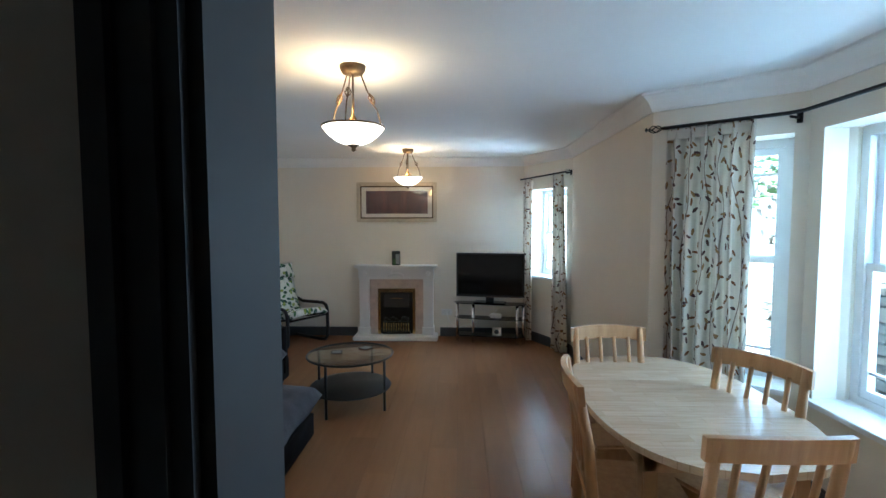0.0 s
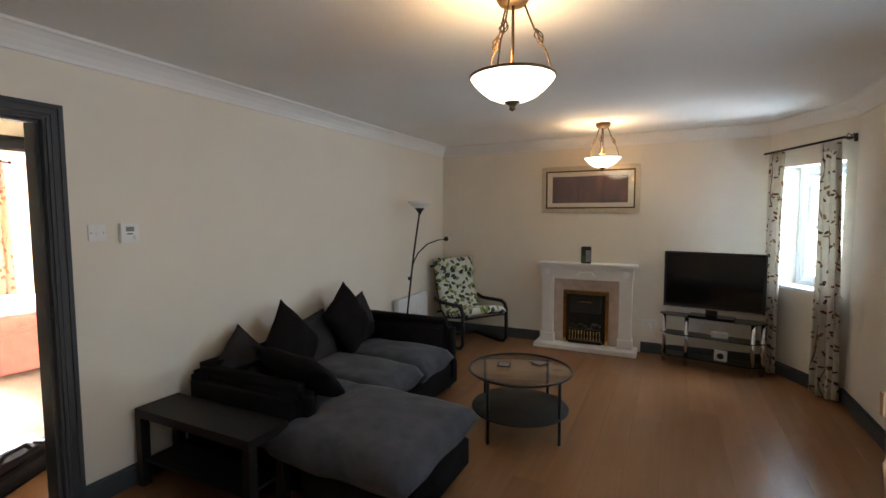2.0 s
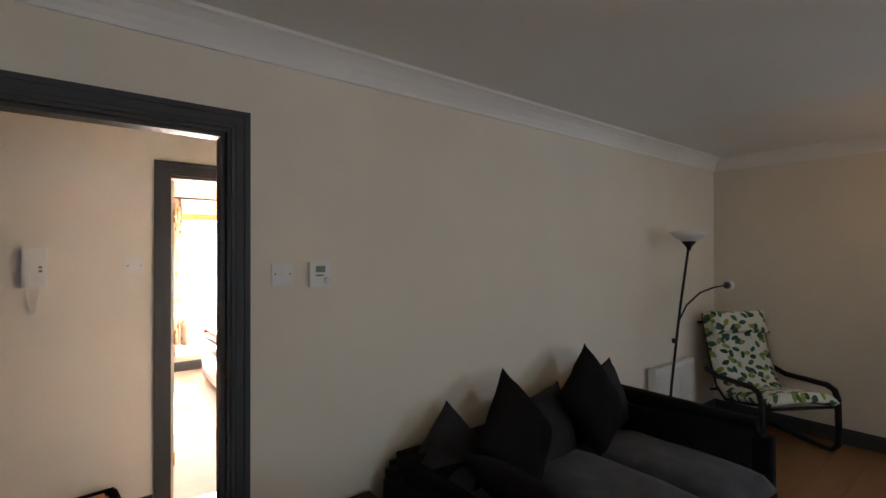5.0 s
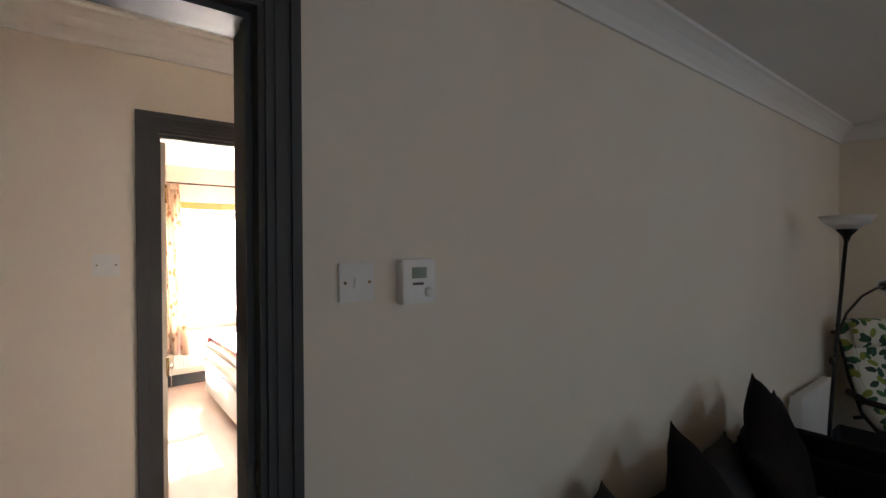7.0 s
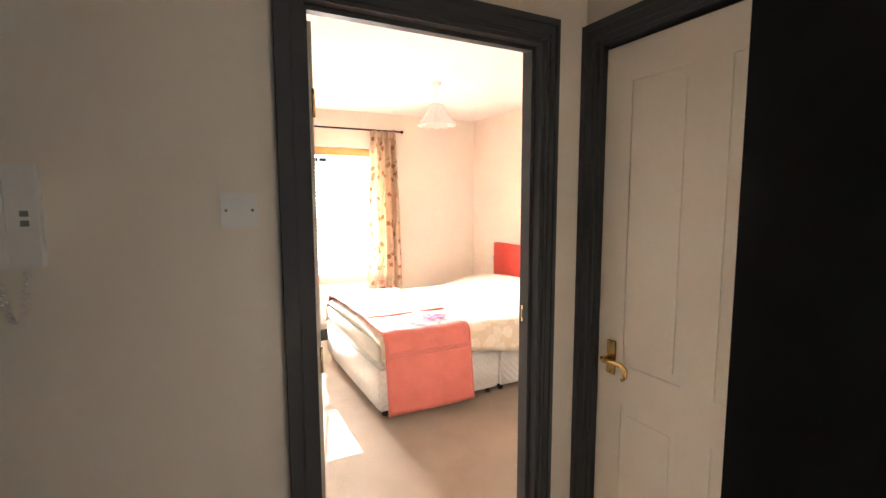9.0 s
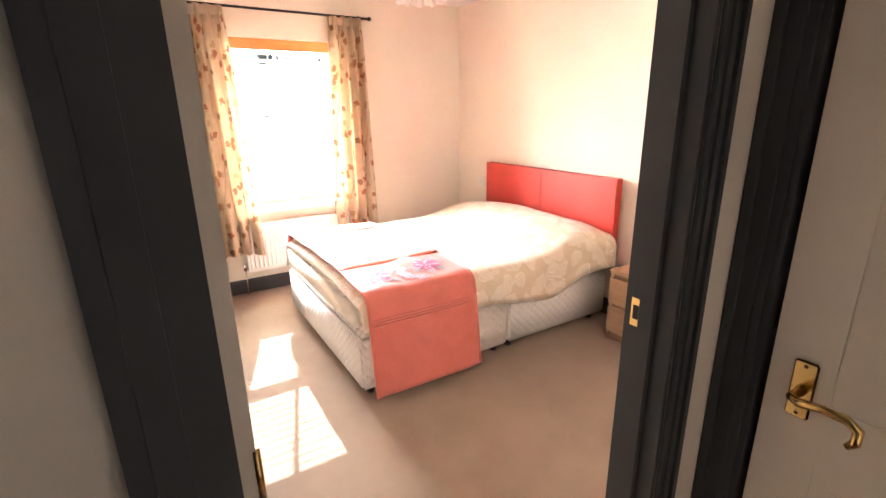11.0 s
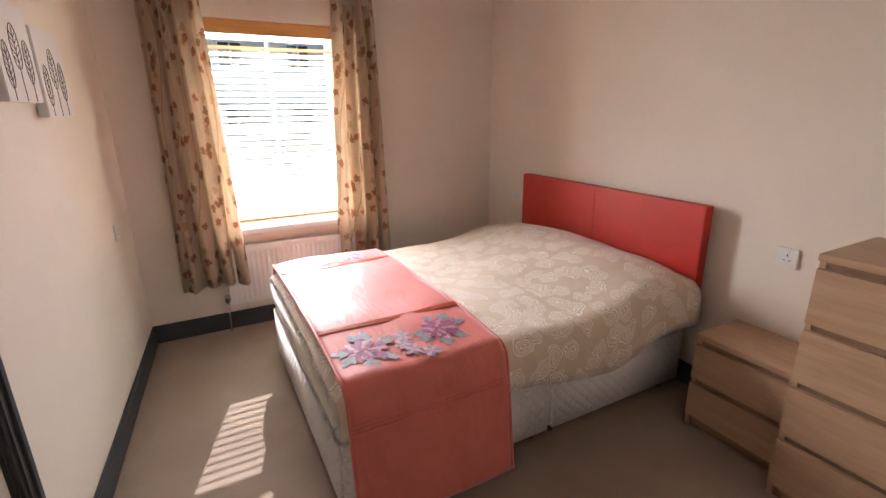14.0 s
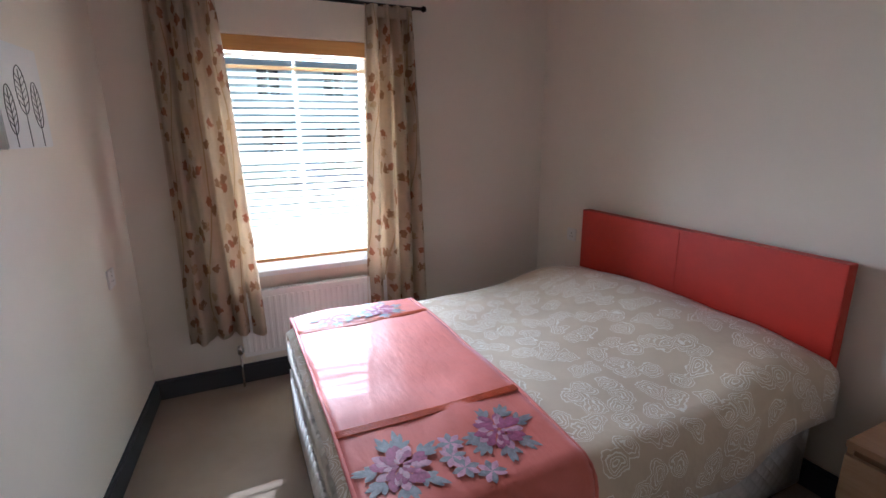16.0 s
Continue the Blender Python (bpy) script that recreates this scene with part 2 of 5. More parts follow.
def carpet():
    n = Nodes("beige twist carpet")
    v = n.coord()
    fine = n.noise(v, 220, 3)
    col = n.ramp(n.math("MULTIPLY_ADD", n.noise(v, 3, 4), 0.5, n.math("MULTIPLY", fine, 0.5)), [(0.35, (0.25, 0.18, 0.125)), (0.65, (0.36, 0.27, 0.195))])
    n.bump(fine, 0.7, 0.006)
    return n.done(col, 0.95, Sheen_Weight=0.2)


def rose_cloth():
    n = Nodes("cream rose jacquard")
    uv = n.add("TexCoord").outputs["UV"]
    warp = n.add("TexNoise", Vector=uv, Scale=14.0, Detail=2)
    vec = n.add("VectorMath", "MULTIPLY_ADD", i0=warp.outputs[1], i1=(0.09, 0.09, 0), i2=uv).outputs[0]
    vo = n.add("TexVoronoi", Vector=vec, Scale=9.5, Randomness=0.8)
    vo.voronoi_dimensions = "2D"
    rings = n.math("SINE", n.math("MULTIPLY_ADD", n.noise(uv, 22, 2), 4.5, n.math("MULTIPLY", vo.outputs["Distance"], 60.0)))
    on = n.math("MULTIPLY", n.math("GREATER_THAN", rings, 0.45), n.math("LESS_THAN", vo.outputs["Distance"], 0.46))
    soft = n.math("MULTIPLY", on, n.math("MULTIPLY_ADD", n.noise(uv, 60, 3), 0.9, 0.6))
    base = n.ramp(n.noise(uv, 5, 3), [(0.3, (0.56, 0.45, 0.32)), (0.7, (0.64, 0.53, 0.39))])
    col = n.mix(soft, base, (0.84, 0.80, 0.72))
    n.bump(n.math("ADD", n.noise(uv, 5, 4), n.math("MULTIPLY", soft, 0.05)), 0.35, 0.03)
    return n.done(col, 0.7, Sheen_Weight=0.3)


def stone_wall_mat():
    n = Nodes("weathered garden stone")
    rnd = n.add("ObjectInfo").outputs["Random"]
    col = n.mix(n.noise(n.coord(), 7, 5), n.ramp(rnd, [(0, (0.035, 0.033, 0.03)), (1, (0.13, 0.105, 0.075))]), (0.05, 0.055, 0.048))
    n.bump(n.noise(n.coord(), 25, 5), 0.6, 0.02)
    return n.done(col, 0.9)


def glass(name, tint=(1, 1, 1), rough=0.0):
    n = Nodes(name)
    out = n.t.nodes["Material Output"]
    t = n.add("BsdfTransparent", Color=(*tint, 1))
    g = n.add("BsdfGlossy", Roughness=rough)
    facing = n.add("LayerWeight", Blend=0.5).outputs["Facing"]
    f = n.math("MULTIPLY_ADD", n.math("POWER", facing, 5.0), 0.8, 0.045)
    mixed = n.add("MixShader", i0=f, i1=t.outputs[0], i2=g.outputs[0])
    n.t.links.new(mixed.outputs[0], out.inputs[0])
    return n.m


def glowing(name, colour, strength):
    n = Nodes(name)
    return n.done((0.85, 0.82, 0.75), 0.3, Emission_Color=(*colour, 1), Emission_Strength=strength)


def print_mat():
    """A dim woodland print."""
    n = Nodes("dusky woodland print")
    v = n.coord("Object", (9, 1, 2))
    a = n.noise(v, 1.6, 6, 0.7)
    col = n.ramp(a, [(0.3, (0.03, 0.022, 0.028)), (0.5, (0.10, 0.06, 0.07)), (0.62, (0.20, 0.10, 0.09)), (0.8, (0.17, 0.15, 0.18))])
    return n.done(col, 0.5)


M["carpet"], M["rose"], M["stone"] = carpet(), rose_cloth(), stone_wall_mat()
M["picture_glass"] = glass("clear picture glass")
M["pane"], M["table_glass"], M["smoked"] = glass("window glass", (0.86, 0.95, 0.97)), glass("clear table glass", (0.93, 0.96, 0.95)), glass("smoked glass", (0.10, 0.10, 0.11))
M["bowl"] = glowing("lit alabaster glass", (1.0, 0.84, 0.56), 0.19)
M["bulb"] = glowing("lit bulb", (1.0, 0.72, 0.35), 0.5)
M["print"] = print_mat()
M["opal"] = plain("opal lamp shade", (0.75, 0.73, 0.70), 0.4, vary=0.02)
M["lounge_curtain"] = leaf_cloth("cream curtain with brown leaves", (0.72, 0.66, 0.57), [((0.20, 0.085, 0.035), 0.0), ((0.10, 0.05, 0.045), 3.7), ((0.30, 0.17, 0.07), 7.1)], (0.16, 0.10, 0.07), 8.5, 0.030, 2.5, vine_width=0.045, glow=0.42)
M["bed_curtain"] = leaf_cloth("beige curtain with rust flowers", (0.68, 0.57, 0.44), [((0.50, 0.36, 0.23), 2.7), ((0.38, 0.18, 0.11), 0.0), ((0.33, 0.20, 0.12), 5.3)], (0.46, 0.33, 0.19), 5.2, 0.036, 1.2, vine_width=0.035, ragged=2.1, glow=0.5)
M["leaf_cloth"] = leaf_cloth("white cloth with green leaves", (0.70, 0.70, 0.62), [((0.05, 0.15, 0.05), 0.0), ((0.02, 0.06, 0.035), 3.3), ((0.24, 0.30, 0.05), 6.1), ((0.03, 0.09, 0.06), 9.4)], (0.25, 0.35, 0.2), 8.0, 0.042, 1.7, vine_width=0.012, glow=0.0)


# ---- mesh helpers ----
def box(bm, x0, y0, z0, x1, y1, z1):
    v = [bm.verts.new((x, y, z)) for z in (z0, z1) for x, y in ((x0, y0), (x1, y0), (x1, y1), (x0, y1))]
    for f in ((3, 2, 1, 0), (4, 5, 6, 7), (0, 1, 5, 4), (1, 2, 6, 5), (2, 3, 7, 6), (3, 0, 4, 7)):
        bm.faces.new([v[i] for i in f])
    return bm


def boxes(*dims, bevel=0.0, seg=2):
    bm = bmesh.new()
    for d in dims:
        box(bm, *d)
    if bevel:
        bmesh.ops.bevel(bm, geom=bm.edges[:], offset=bevel, segments=seg, affect="EDGES", clamp_overlap=True)
    return bm


def tube(points, r, n=10, closed=False):
    """A round bar along a line of points; r may be a list."""
    bm = bmesh.new()
    pts = [Vector(p) for p in points]
    rs = r if isinstance(r, (list, tuple)) else [r] * len(pts)
    rings, up = [], None
    for i, p in enumerate(pts):
        d = (pts[(i + 1) % len(pts)] if closed or i + 1 < len(pts) else p) - (pts[i - 1] if closed or i else p)
        d.normalize()
        if up is None:
            up = d.orthogonal().normalized()
        up = (up - d * up.dot(d)).normalized()
        side = d.cross(up)
        rings.append([bm.verts.new(p + rs[i] * (math.cos(a) * up + math.sin(a) * side)) for a in (2 * math.pi * k / n for k in range(n))])
    pairs = list(zip(rings, rings[1:])) + ([(rings[-1], rings[0])] if closed else [])
    for a, b in pairs:
        for k in range(n):
            bm.faces.new((a[k], a[(k + 1) % n], b[(k + 1) % n], b[k]))
    if not closed:
        bm.faces.new(rings[0][::-1]), bm.faces.new(rings[-1])
    return smooth(bm)


def lathe(profile, n=32, centre=(0, 0, 0)):
    """Profile of (radius, z) spun round the upright axis."""
    bm = bmesh.new()
    cx, cy, cz = centre
    rings = [[bm.verts.new((cx + r * math.cos(2 * math.pi * k / n), cy + r * math.sin(2 * math.pi * k / n), cz + z)) for k in range(n)] for r, z in profile]
    for a, b in zip(rings, rings[1:]):
        for k in range(n):
            bm.faces.new((a[k], a[(k + 1) % n], b[(k + 1) % n], b[k]))
    bmesh.ops.remove_doubles(bm, verts=bm.verts, dist=1e-5)
    for ring in (rings[0], rings[-1]):
        live = [v for v in ring if v.is_valid]
        if len(live) == n:
            bm.faces.new(live)
    bmesh.ops.recalc_face_normals(bm, faces=bm.faces)
    return smooth(bm)


def smooth(bm):
    for f in bm.faces:
        f.smooth = True
    return bm


def pillow(w, d, h, puff=0.5, n=14, wob=0.0, seed=0.0):
    """A stuffed cushion, flat on z = 0 plane's middle, with pinched edges."""
    bm = bmesh.new()
    grid = {}
    for s in (1, -1):
        for i in range(n + 1):
            for j in range(n + 1):
                u, v = 2 * i / n - 1, 2 * j / n - 1
                edge = i in (0, n) or j in (0, n)
                if s < 0 and edge:
                    grid[s, i, j] = grid[1, i, j]
                    continue
                k = ((1 - abs(u) ** 2.6) * (1 - abs(v) ** 2.6)) ** puff
                pinch = 1 - 0.07 * (1 - abs(u)) * abs(v) - 0.07 * (1 - abs(v)) * abs(u)
                z = s * h / 2 * k + (wob * noise.noise((u * 2 + seed, v * 2, s)) if wob else 0)
                grid[s, i, j] = bm.verts.new((u * w / 2 * pinch, v * d / 2 * pinch, z))
        for i in range(n):
            for j in range(n):
                q = [grid[s, i, j], grid[s, i + 1, j], grid[s, i + 1, j + 1], grid[s, i, j + 1]]
                bm.faces.new(q if s > 0 else q[::-1])
    return smooth(bm)


def rounded(x0, y0, z0, x1, y1, z1, r=0.03, seg=4):
    return smooth(boxes((x0, y0, z0, x1, y1, z1), bevel=r, seg=seg))


def moved(bm, m):
    bmesh.ops.transform(bm, matrix=m, verts=bm.verts)
    return bm


def part(name, bm, material, parent=None, label="", kind=""):
    """Links a bmesh as one mesh object under a thing or a part."""
    me = bpy.data.meshes.new(name)
    bm.to_mesh(me)
    bm.free()
    me.materials.append(material)
    ob = new(name, me)
    if parent:
        ob.parent = parent
    return tagged(ob, label, kind=kind)


def thing(name, m, label, category, group="", kind=""):
    ob = new(name)
    ob.matrix_world = m
    ob.empty_display_size = 0.1
    return tagged(ob, label, category, group, kind)


# ---- structure ----
H = 2.40


def wall(name, p, q, thick, openings=(), material=None, ext=(0, 0), h=H, z=0.0, label="cream painted plaster wall"):
    """A wall whose inner face runs from p to q with the room on its left; openings are (from, to, sill, head) along it."""
    p, q = Vector(p), Vector(q)
    d = (q - p).normalized()
    bm, at = bmesh.new(), -ext[0]
    length = (q - p).length + ext[1]
    for s0, s1, z0, z1 in openings:
        box(bm, at, -thick, z, s0, 0, h)
        if z0 > z:
            box(bm, s0, -thick, z, s1, 0, z0)
        if z1 < h:
            box(bm, s0, -thick, z1, s1, 0, h)
        at = s1
    box(bm, at, -thick, z, length, 0, h)
    ob = part(name, bm, material or M["wall"])
    ob.matrix_world = Matrix.Translation((p.x, p.y, 0)) @ Matrix.Rotation(math.atan2(d.y, d.x), 4, "Z")
    return tagged(ob, label, "wall", kind="structure")


def offset_ring(poly, d):
    """The closed polygon (counterclockwise) moved inwards by d, with mitred corners."""
    out = []
    for i, p in enumerate(poly):
        a, b, c = Vector(poly[i - 1]), Vector(p), Vector(poly[(i + 1) % len(poly)])
        n1 = Vector((-(b - a).y, (b - a).x)).normalized()
        n2 = Vector((-(c - b).y, (c - b).x)).normalized()
        k = n1 + n2
        out.append(b + k * (d / (1 + n1.dot(n2))))
    return out


def coving(name, poly, label):
    bm = bmesh.new()
    prof = [(0.0, H - 0.115), (0.012, H - 0.115), (0.016, H - 0.098), (0.03, H - 0.07), (0.055, H - 0.04), (0.082, H - 0.02), (0.098, H - 0.014), (0.102, H - 0.001)]
    rings = [[bm.verts.new((v.x, v.y, z)) for v in offset_ring(poly, d)] for d, z in prof]
    n = len(poly)
    for a, b in zip(rings, rings[1:]):
        for k in range(n):
            bm.faces.new((a[k], a[(k + 1) % n], b[(k + 1) % n], b[k]))
    ob = part(name, bm, M["ceiling"])
    tagged(ob, label, "cornice", kind="structure")


def skirting(name, p, q, label="dark grey painted skirting board"):
    p, q = Vector(p), Vector(q)
    d = (q - p).normalized()
    bm = boxes((0, 0.001, 0.001, (q - p).length, 0.018, 0.105))
    box(bm, 0, 0.001, 0.105, (q - p).length, 0.012, 0.12)
    ob = part(name, bm, M["grey"])
    ob.matrix_world = Matrix.Translation((p.x, p.y, 0)) @ Matrix.Rotation(math.atan2(d.y, d.x), 4, "Z")
    tagged(ob, label, "skirting board", kind="structure")


LOUNGE = [(0, 1.47), (4.0, 1.47), (4.0, 2.05), (4.66, 2.56), (4.66, 3.69), (4.0, 4.2), (4.0, 6.4), (3.56, 7.23), (0, 7.23)]
BED = [(-4.85, 2.905), (-1.38, 2.905), (-1.38, 5.55), (-4.85, 5.55)]
LW = 0.175
HALL = [(-1.28, 0.5), (-LW, 0.5), (-LW, 3.835), (-1.28, 3.835)]
L0, L1 = 2.125, 2.90      # lounge door opening
B0, B1 = 2.855, 3.65    # bedroom door opening
K0, K1 = 2.505, 3.30      # kitchen door opening
C0, C1 = -1.212, -0.42    # cupboard door opening

wall("wall_south", LOUNGE[0], LOUNGE[1], 0.13, [(K0, K1, 0, 2.0)])
wall("wall_east_1", LOUNGE[1], LOUNGE[2], 0.3, ext=(0.13, 0))
wall("wall_bay_1", LOUNGE[2], LOUNGE[3], 0.3, [(0.2, 0.7, 0.57, 2.06)], ext=(0, 0.2))
wall("wall_bay_2", LOUNGE[3], LOUNGE[4], 0.3, [(0.1, 1.03, 0.57, 2.06)], ext=(0.1, 0.1))
wall("wall_bay_3", LOUNGE[4], LOUNGE[5], 0.3, [(0.07, 0.62, 0.57, 2.06)], ext=(0.2, 0))
wall("wall_east_2", LOUNGE[5], LOUNGE[6], 0.3)
wall("wall_corner", LOUNGE[6], LOUNGE[7], 0.3, [(0.10, 0.80, 0.86, 1.96)], ext=(0.1, 0.2))
wall("wall_north", LOUNGE[7], LOUNGE[8], 0.2, ext=(0.2, 0.1))
wall("wall_west", (0, 7.23), (0, 1.34), LW, [(7.23 - L1, 7.23 - L0, 0, 2.0)])
wall("wall_hall_west", (-1.28, 5.55), (-1.28, 0.5), 0.1, [(5.55 - B1, 5.55 - B0, 0, 2.0)], M["wall_bed"], ext=(0.2, 0.1))
wall("wall_hall_north", (-LW, 3.835), (-1.28, 3.835), 0.1, [(-LW - C1, -LW - C0, 0, 2.0)], M["wall_bed"])
wall("wall_hall_south", (-1.28, 0.5), (-LW, 0.5), 0.1, (), M["wall_bed"])
wall("wall_hall_east", (-LW, 0.5), (-LW, 1.34), 0.1, (), M["wall_bed"])
S0, S1 = 1.965, 2.725    # closet door opening along the south wall of the bedroom
wall("wall_bedroom_south", (-4.85, 2.91), (-1.38, 2.66), 0.12, [(S0, S1, 0, 2.0)], M["wall_bed"])
wall("wall_bedroom_north", (-1.38, 5.55), (-4.85, 5.55), 0.2, (), M["wall_bed"], ext=(0.1, 0))
W0, W1, WS, WH = 3.37, 4.35, 0.70, 2.02
wall("wall_bedroom_west", (-4.85, 5.55), (-4.85, 2.905), 0.42, [(5.55 - W1, 5.55 - W0, WS, WH)], M["wall_bed"], ext=(0.2, 0.12))
wall("wall_kitchen_west", (1.6, 1.34), (1.6, -1.2), 0.1, label="plain wall of the room beyond the doorway")
wall("wall_kitchen_south", (1.6, -1.2), (4.0, -1.2), 0.1, ext=(0.1, 0.1), label="plain wall of the room beyond the doorway")
wall("wall_kitchen_east", (4.0, -1.2), (4.0, 1.34), 0.1, label="plain wall of the room beyond the doorway")
wall("wall_cupboard", (-LW, 4.6), (-1.28, 4.6), 0.1, label="plain wall behind the closed door")

tagged(part("ceiling", boxes((-5.3, -1.4, H, 5.1, 7.6, H + 0.12)), M["ceiling"]), "white painted ceiling with soft pendant glow", "ceiling", kind="structure")
coving("cornice_lounge", LOUNGE, "white plaster coving round the lounge ceiling")
coving("cornice_hall", HALL, "white plaster coving round the hall ceiling")

tagged(part("floor_bedroom", boxes((-5.2, 2.5, -0.1, -1.33, 5.7, 0.0)), M["carpet"]), "beige twist-pile bedroom carpet", "carpet", kind="structure")
tagged(part("floor_base", boxes((-1.33, -1.3, -0.1, 4.9, 7.4, -0.009)), M["subfloor"]), "dark board under the laminate planks", "floor", kind="structure")

for a, b in (((0, 1.47), (K0 - 0.07, 1.47)), ((K1 + 0.07, 1.47), (4, 1.47)), ((4, 1.47), (4, 2.05)), ((4, 2.05), (4.66, 2.56)), ((4.66, 2.56), (4.66, 3.69)), ((4.66, 3.69), (4, 4.2)),
             ((4, 4.2), (4, 6.4)), ((4, 6.4), (3.56, 7.23)), ((3.56, 7.23), (2.44, 7.23)), ((1.31, 7.23), (0, 7.23)), ((0, 7.23), (0, L1 + 0.07)), ((0, L0 - 0.07), (0, 1.47)),
             ((-1.28, B0 - 0.07), (-1.28, 0.5)), ((-LW, 0.5), (-LW, L0 - 0.07)), ((-LW, L1 + 0.07), (-LW, 3.835)),
             ((-4.85, 5.55), (-4.85, 2.905)), ((-4.85, 2.91), (-2.957, 2.7736)), ((-2.066, 2.7094), (-1.38, 2.66)), ((-1.38, 5.55), (-4.85, 5.55)), ((-1.38, B1 + 0.07), (-1.38, 5.55))):
    skirting("baseboard", a, b)


def architrave(w, h, side, y, scribed=1.0):
    """Moulded boards round an opening of width w, standing off the wall on one side; scribed narrows the board at the far jamb."""
    bm = bmesh.new()
    for a, b, t in ((0.0, 0.016, 0.010), (0.016, 0.026, 0.016), (0.026, 0.046, 0.013), (0.046, 0.066, 0.021)):
        y0, y1 = sorted((y, y + side * t))
        box(bm, -b, y0, 0.001, -a, y1, h + a)
        box(bm, w + a * scribed, y0, 0.001, w + b * scribed, y1, h + a)
        box(bm, -b, y0, h + a, w + b * scribed, y1, h + b)
    return bm


def lever(parent, x, y, z, side, way):
    """A brass lever on a long backplate; side is the face it stands on, way the way it points."""
    plate = part("handle_plate", boxes((x - 0.02, min(y, y + side * 0.006), z - 0.06, x + 0.02, max(y, y + side * 0.006), z + 0.06), bevel=0.003), M["brass"], parent, "polished brass backplate")
    part("lever", tube([(x, y, z), (x, y + side * 0.045, z), (x + way * 0.015, y + side * 0.055, z), (x + way * 0.05, y + side * 0.055, z + 0.006), (x + way * 0.088, y + side * 0.055, z + 0.005), (x + way * 0.104, y + side * 0.055, z - 0.006), (x + way * 0.104, y + side * 0.055, z - 0.03), (x + way * 0.094, y + side * 0.055, z - 0.042)], [0.011, 0.009, 0.009, 0.008, 0.0085, 0.009, 0.0085, 0.006]), M["brass"], plate, "brass lever handle")
    for dz in (-0.05, 0.05):
        part("screw", lathe([(0.0, 0.0), (0.004, 0.0), (0.003, 0.0015), (0.0, 0.0015)], 8), M["bronze"], plate).matrix_basis = pose(x, y + side * 0.006, z + dz, -90 * side)


def leaf_bm(w, h):
    """A four-panel moulded door leaf, hinged at x = 0, in the plane y 0 to 0.036."""
    bm = boxes((0, 0.004, 0.006, w, 0.032, h))
    xs = [(0.0, 0.105), (w / 2 - 0.05, w / 2 + 0.05), (w - 0.105, w)]
    zs = [(0.006, 0.20), (0.78, 0.92), (h - 0.12, h)]
    for f0, f1 in ((0.0, 0.004), (0.032, 0.036)):
        for x0, x1 in xs:
            box(bm, x0, f0, 0.006, x1, f1, h)
        for (z0, z1) in zs:
            for (a, b) in ((xs[0][1], xs[1][0]), (xs[1][1], xs[2][0])):
                box(bm, a, f0, z0, b, f1, z1)
        for (z0, z1) in ((0.20, 0.78), (0.92, h - 0.12)):
            for (a, b) in ((xs[0][1], xs[1][0]), (xs[1][1], xs[2][0])):
                g0, g1 = (0.0012, 0.004) if f0 == 0 else (0.032, 0.0348)
                box(bm, a + 0.03, g0, z0 + 0.03, b - 0.03, g1, z1 - 0.03)
    return bm


def doorway(name, m, w, thick, label, leaf=None, h=2.0, scribed=1.0):
    """Opening of width w along local x through a wall of local y from 0 to -thick. leaf: (hinge x, hinge y, angle, mirrored)."""
    d = thing(name, m, label, "door", kind="structure")
    part("lining", boxes((-0.001, -thick - 0.002, 0, 0.012, 0.002, h), (w - 0.012, -thick - 0.002, 0, w + 0.001, 0.002, h), (0.012, -thick - 0.002, h - 0.012, w - 0.012, 0.002, h + 0.001)), M["grey"], d, "dark grey painted door lining")
    part("architrave", architrave(w, h, 1, 0.003), M["grey"], d, "dark grey moulded architrave")
    part("architrave", architrave(w, h, -1, -thick - 0.003, scribed), M["grey"], d, "dark grey moulded architrave")
    if leaf:
        hx, hy, angle, stop, stop_y = leaf
        part("door_stop", boxes((0.012, stop_y, 0, 0.026, stop_y + 0.03, h - 0.012), (w - 0.026, stop_y, 0, w - 0.012, stop_y + 0.03, h - 0.012), (0.026, stop_y, h - 0.026, w - 0.026, stop_y + 0.03, h - 0.012)), M["grey"], d)
        lf = part("door_leaf", leaf_bm(w - 0.05, h - 0.03), M["cream_door"], d, "cream four-panel moulded door leaf")
        lf.matrix_basis = pose(hx, hy, 0, 0, 0, angle)
        face = 1 if angle == 180 else -1
        lever(lf, w - 0.05 - 0.06, 0.036 if face > 0 else 0.0, 0.935 if face > 0 else 1.075, face, -1)
        for z in (0.25, 1.0, 1.75):
            part("hinge", tube([(hx, hy + 0.004 * stop, z - 0.04), (hx, hy + 0.004 * stop, z + 0.04)], 0.006, 8), M["brass"], d, "brass butt hinge")
        sx = w - 0.0125 if hx < w / 2 else 0.0125
        part("strike_plate", boxes((sx - 0.001, stop_y + 0.034 if stop > 0 else stop_y - 0.028, 1.03, sx + 0.001, stop_y + 0.056 if stop > 0 else stop_y - 0.006, 1.09)), M["brass"], d, "brass strike plate")
        ym = stop_y + (0.045 if stop > 0 else -0.017)
        part("latch_hole", boxes((sx - 0.0016, ym - 0.006, 1.045, sx + 0.0016, ym + 0.006, 1.075)), M["black"], d, "dark latch hole")
    return d


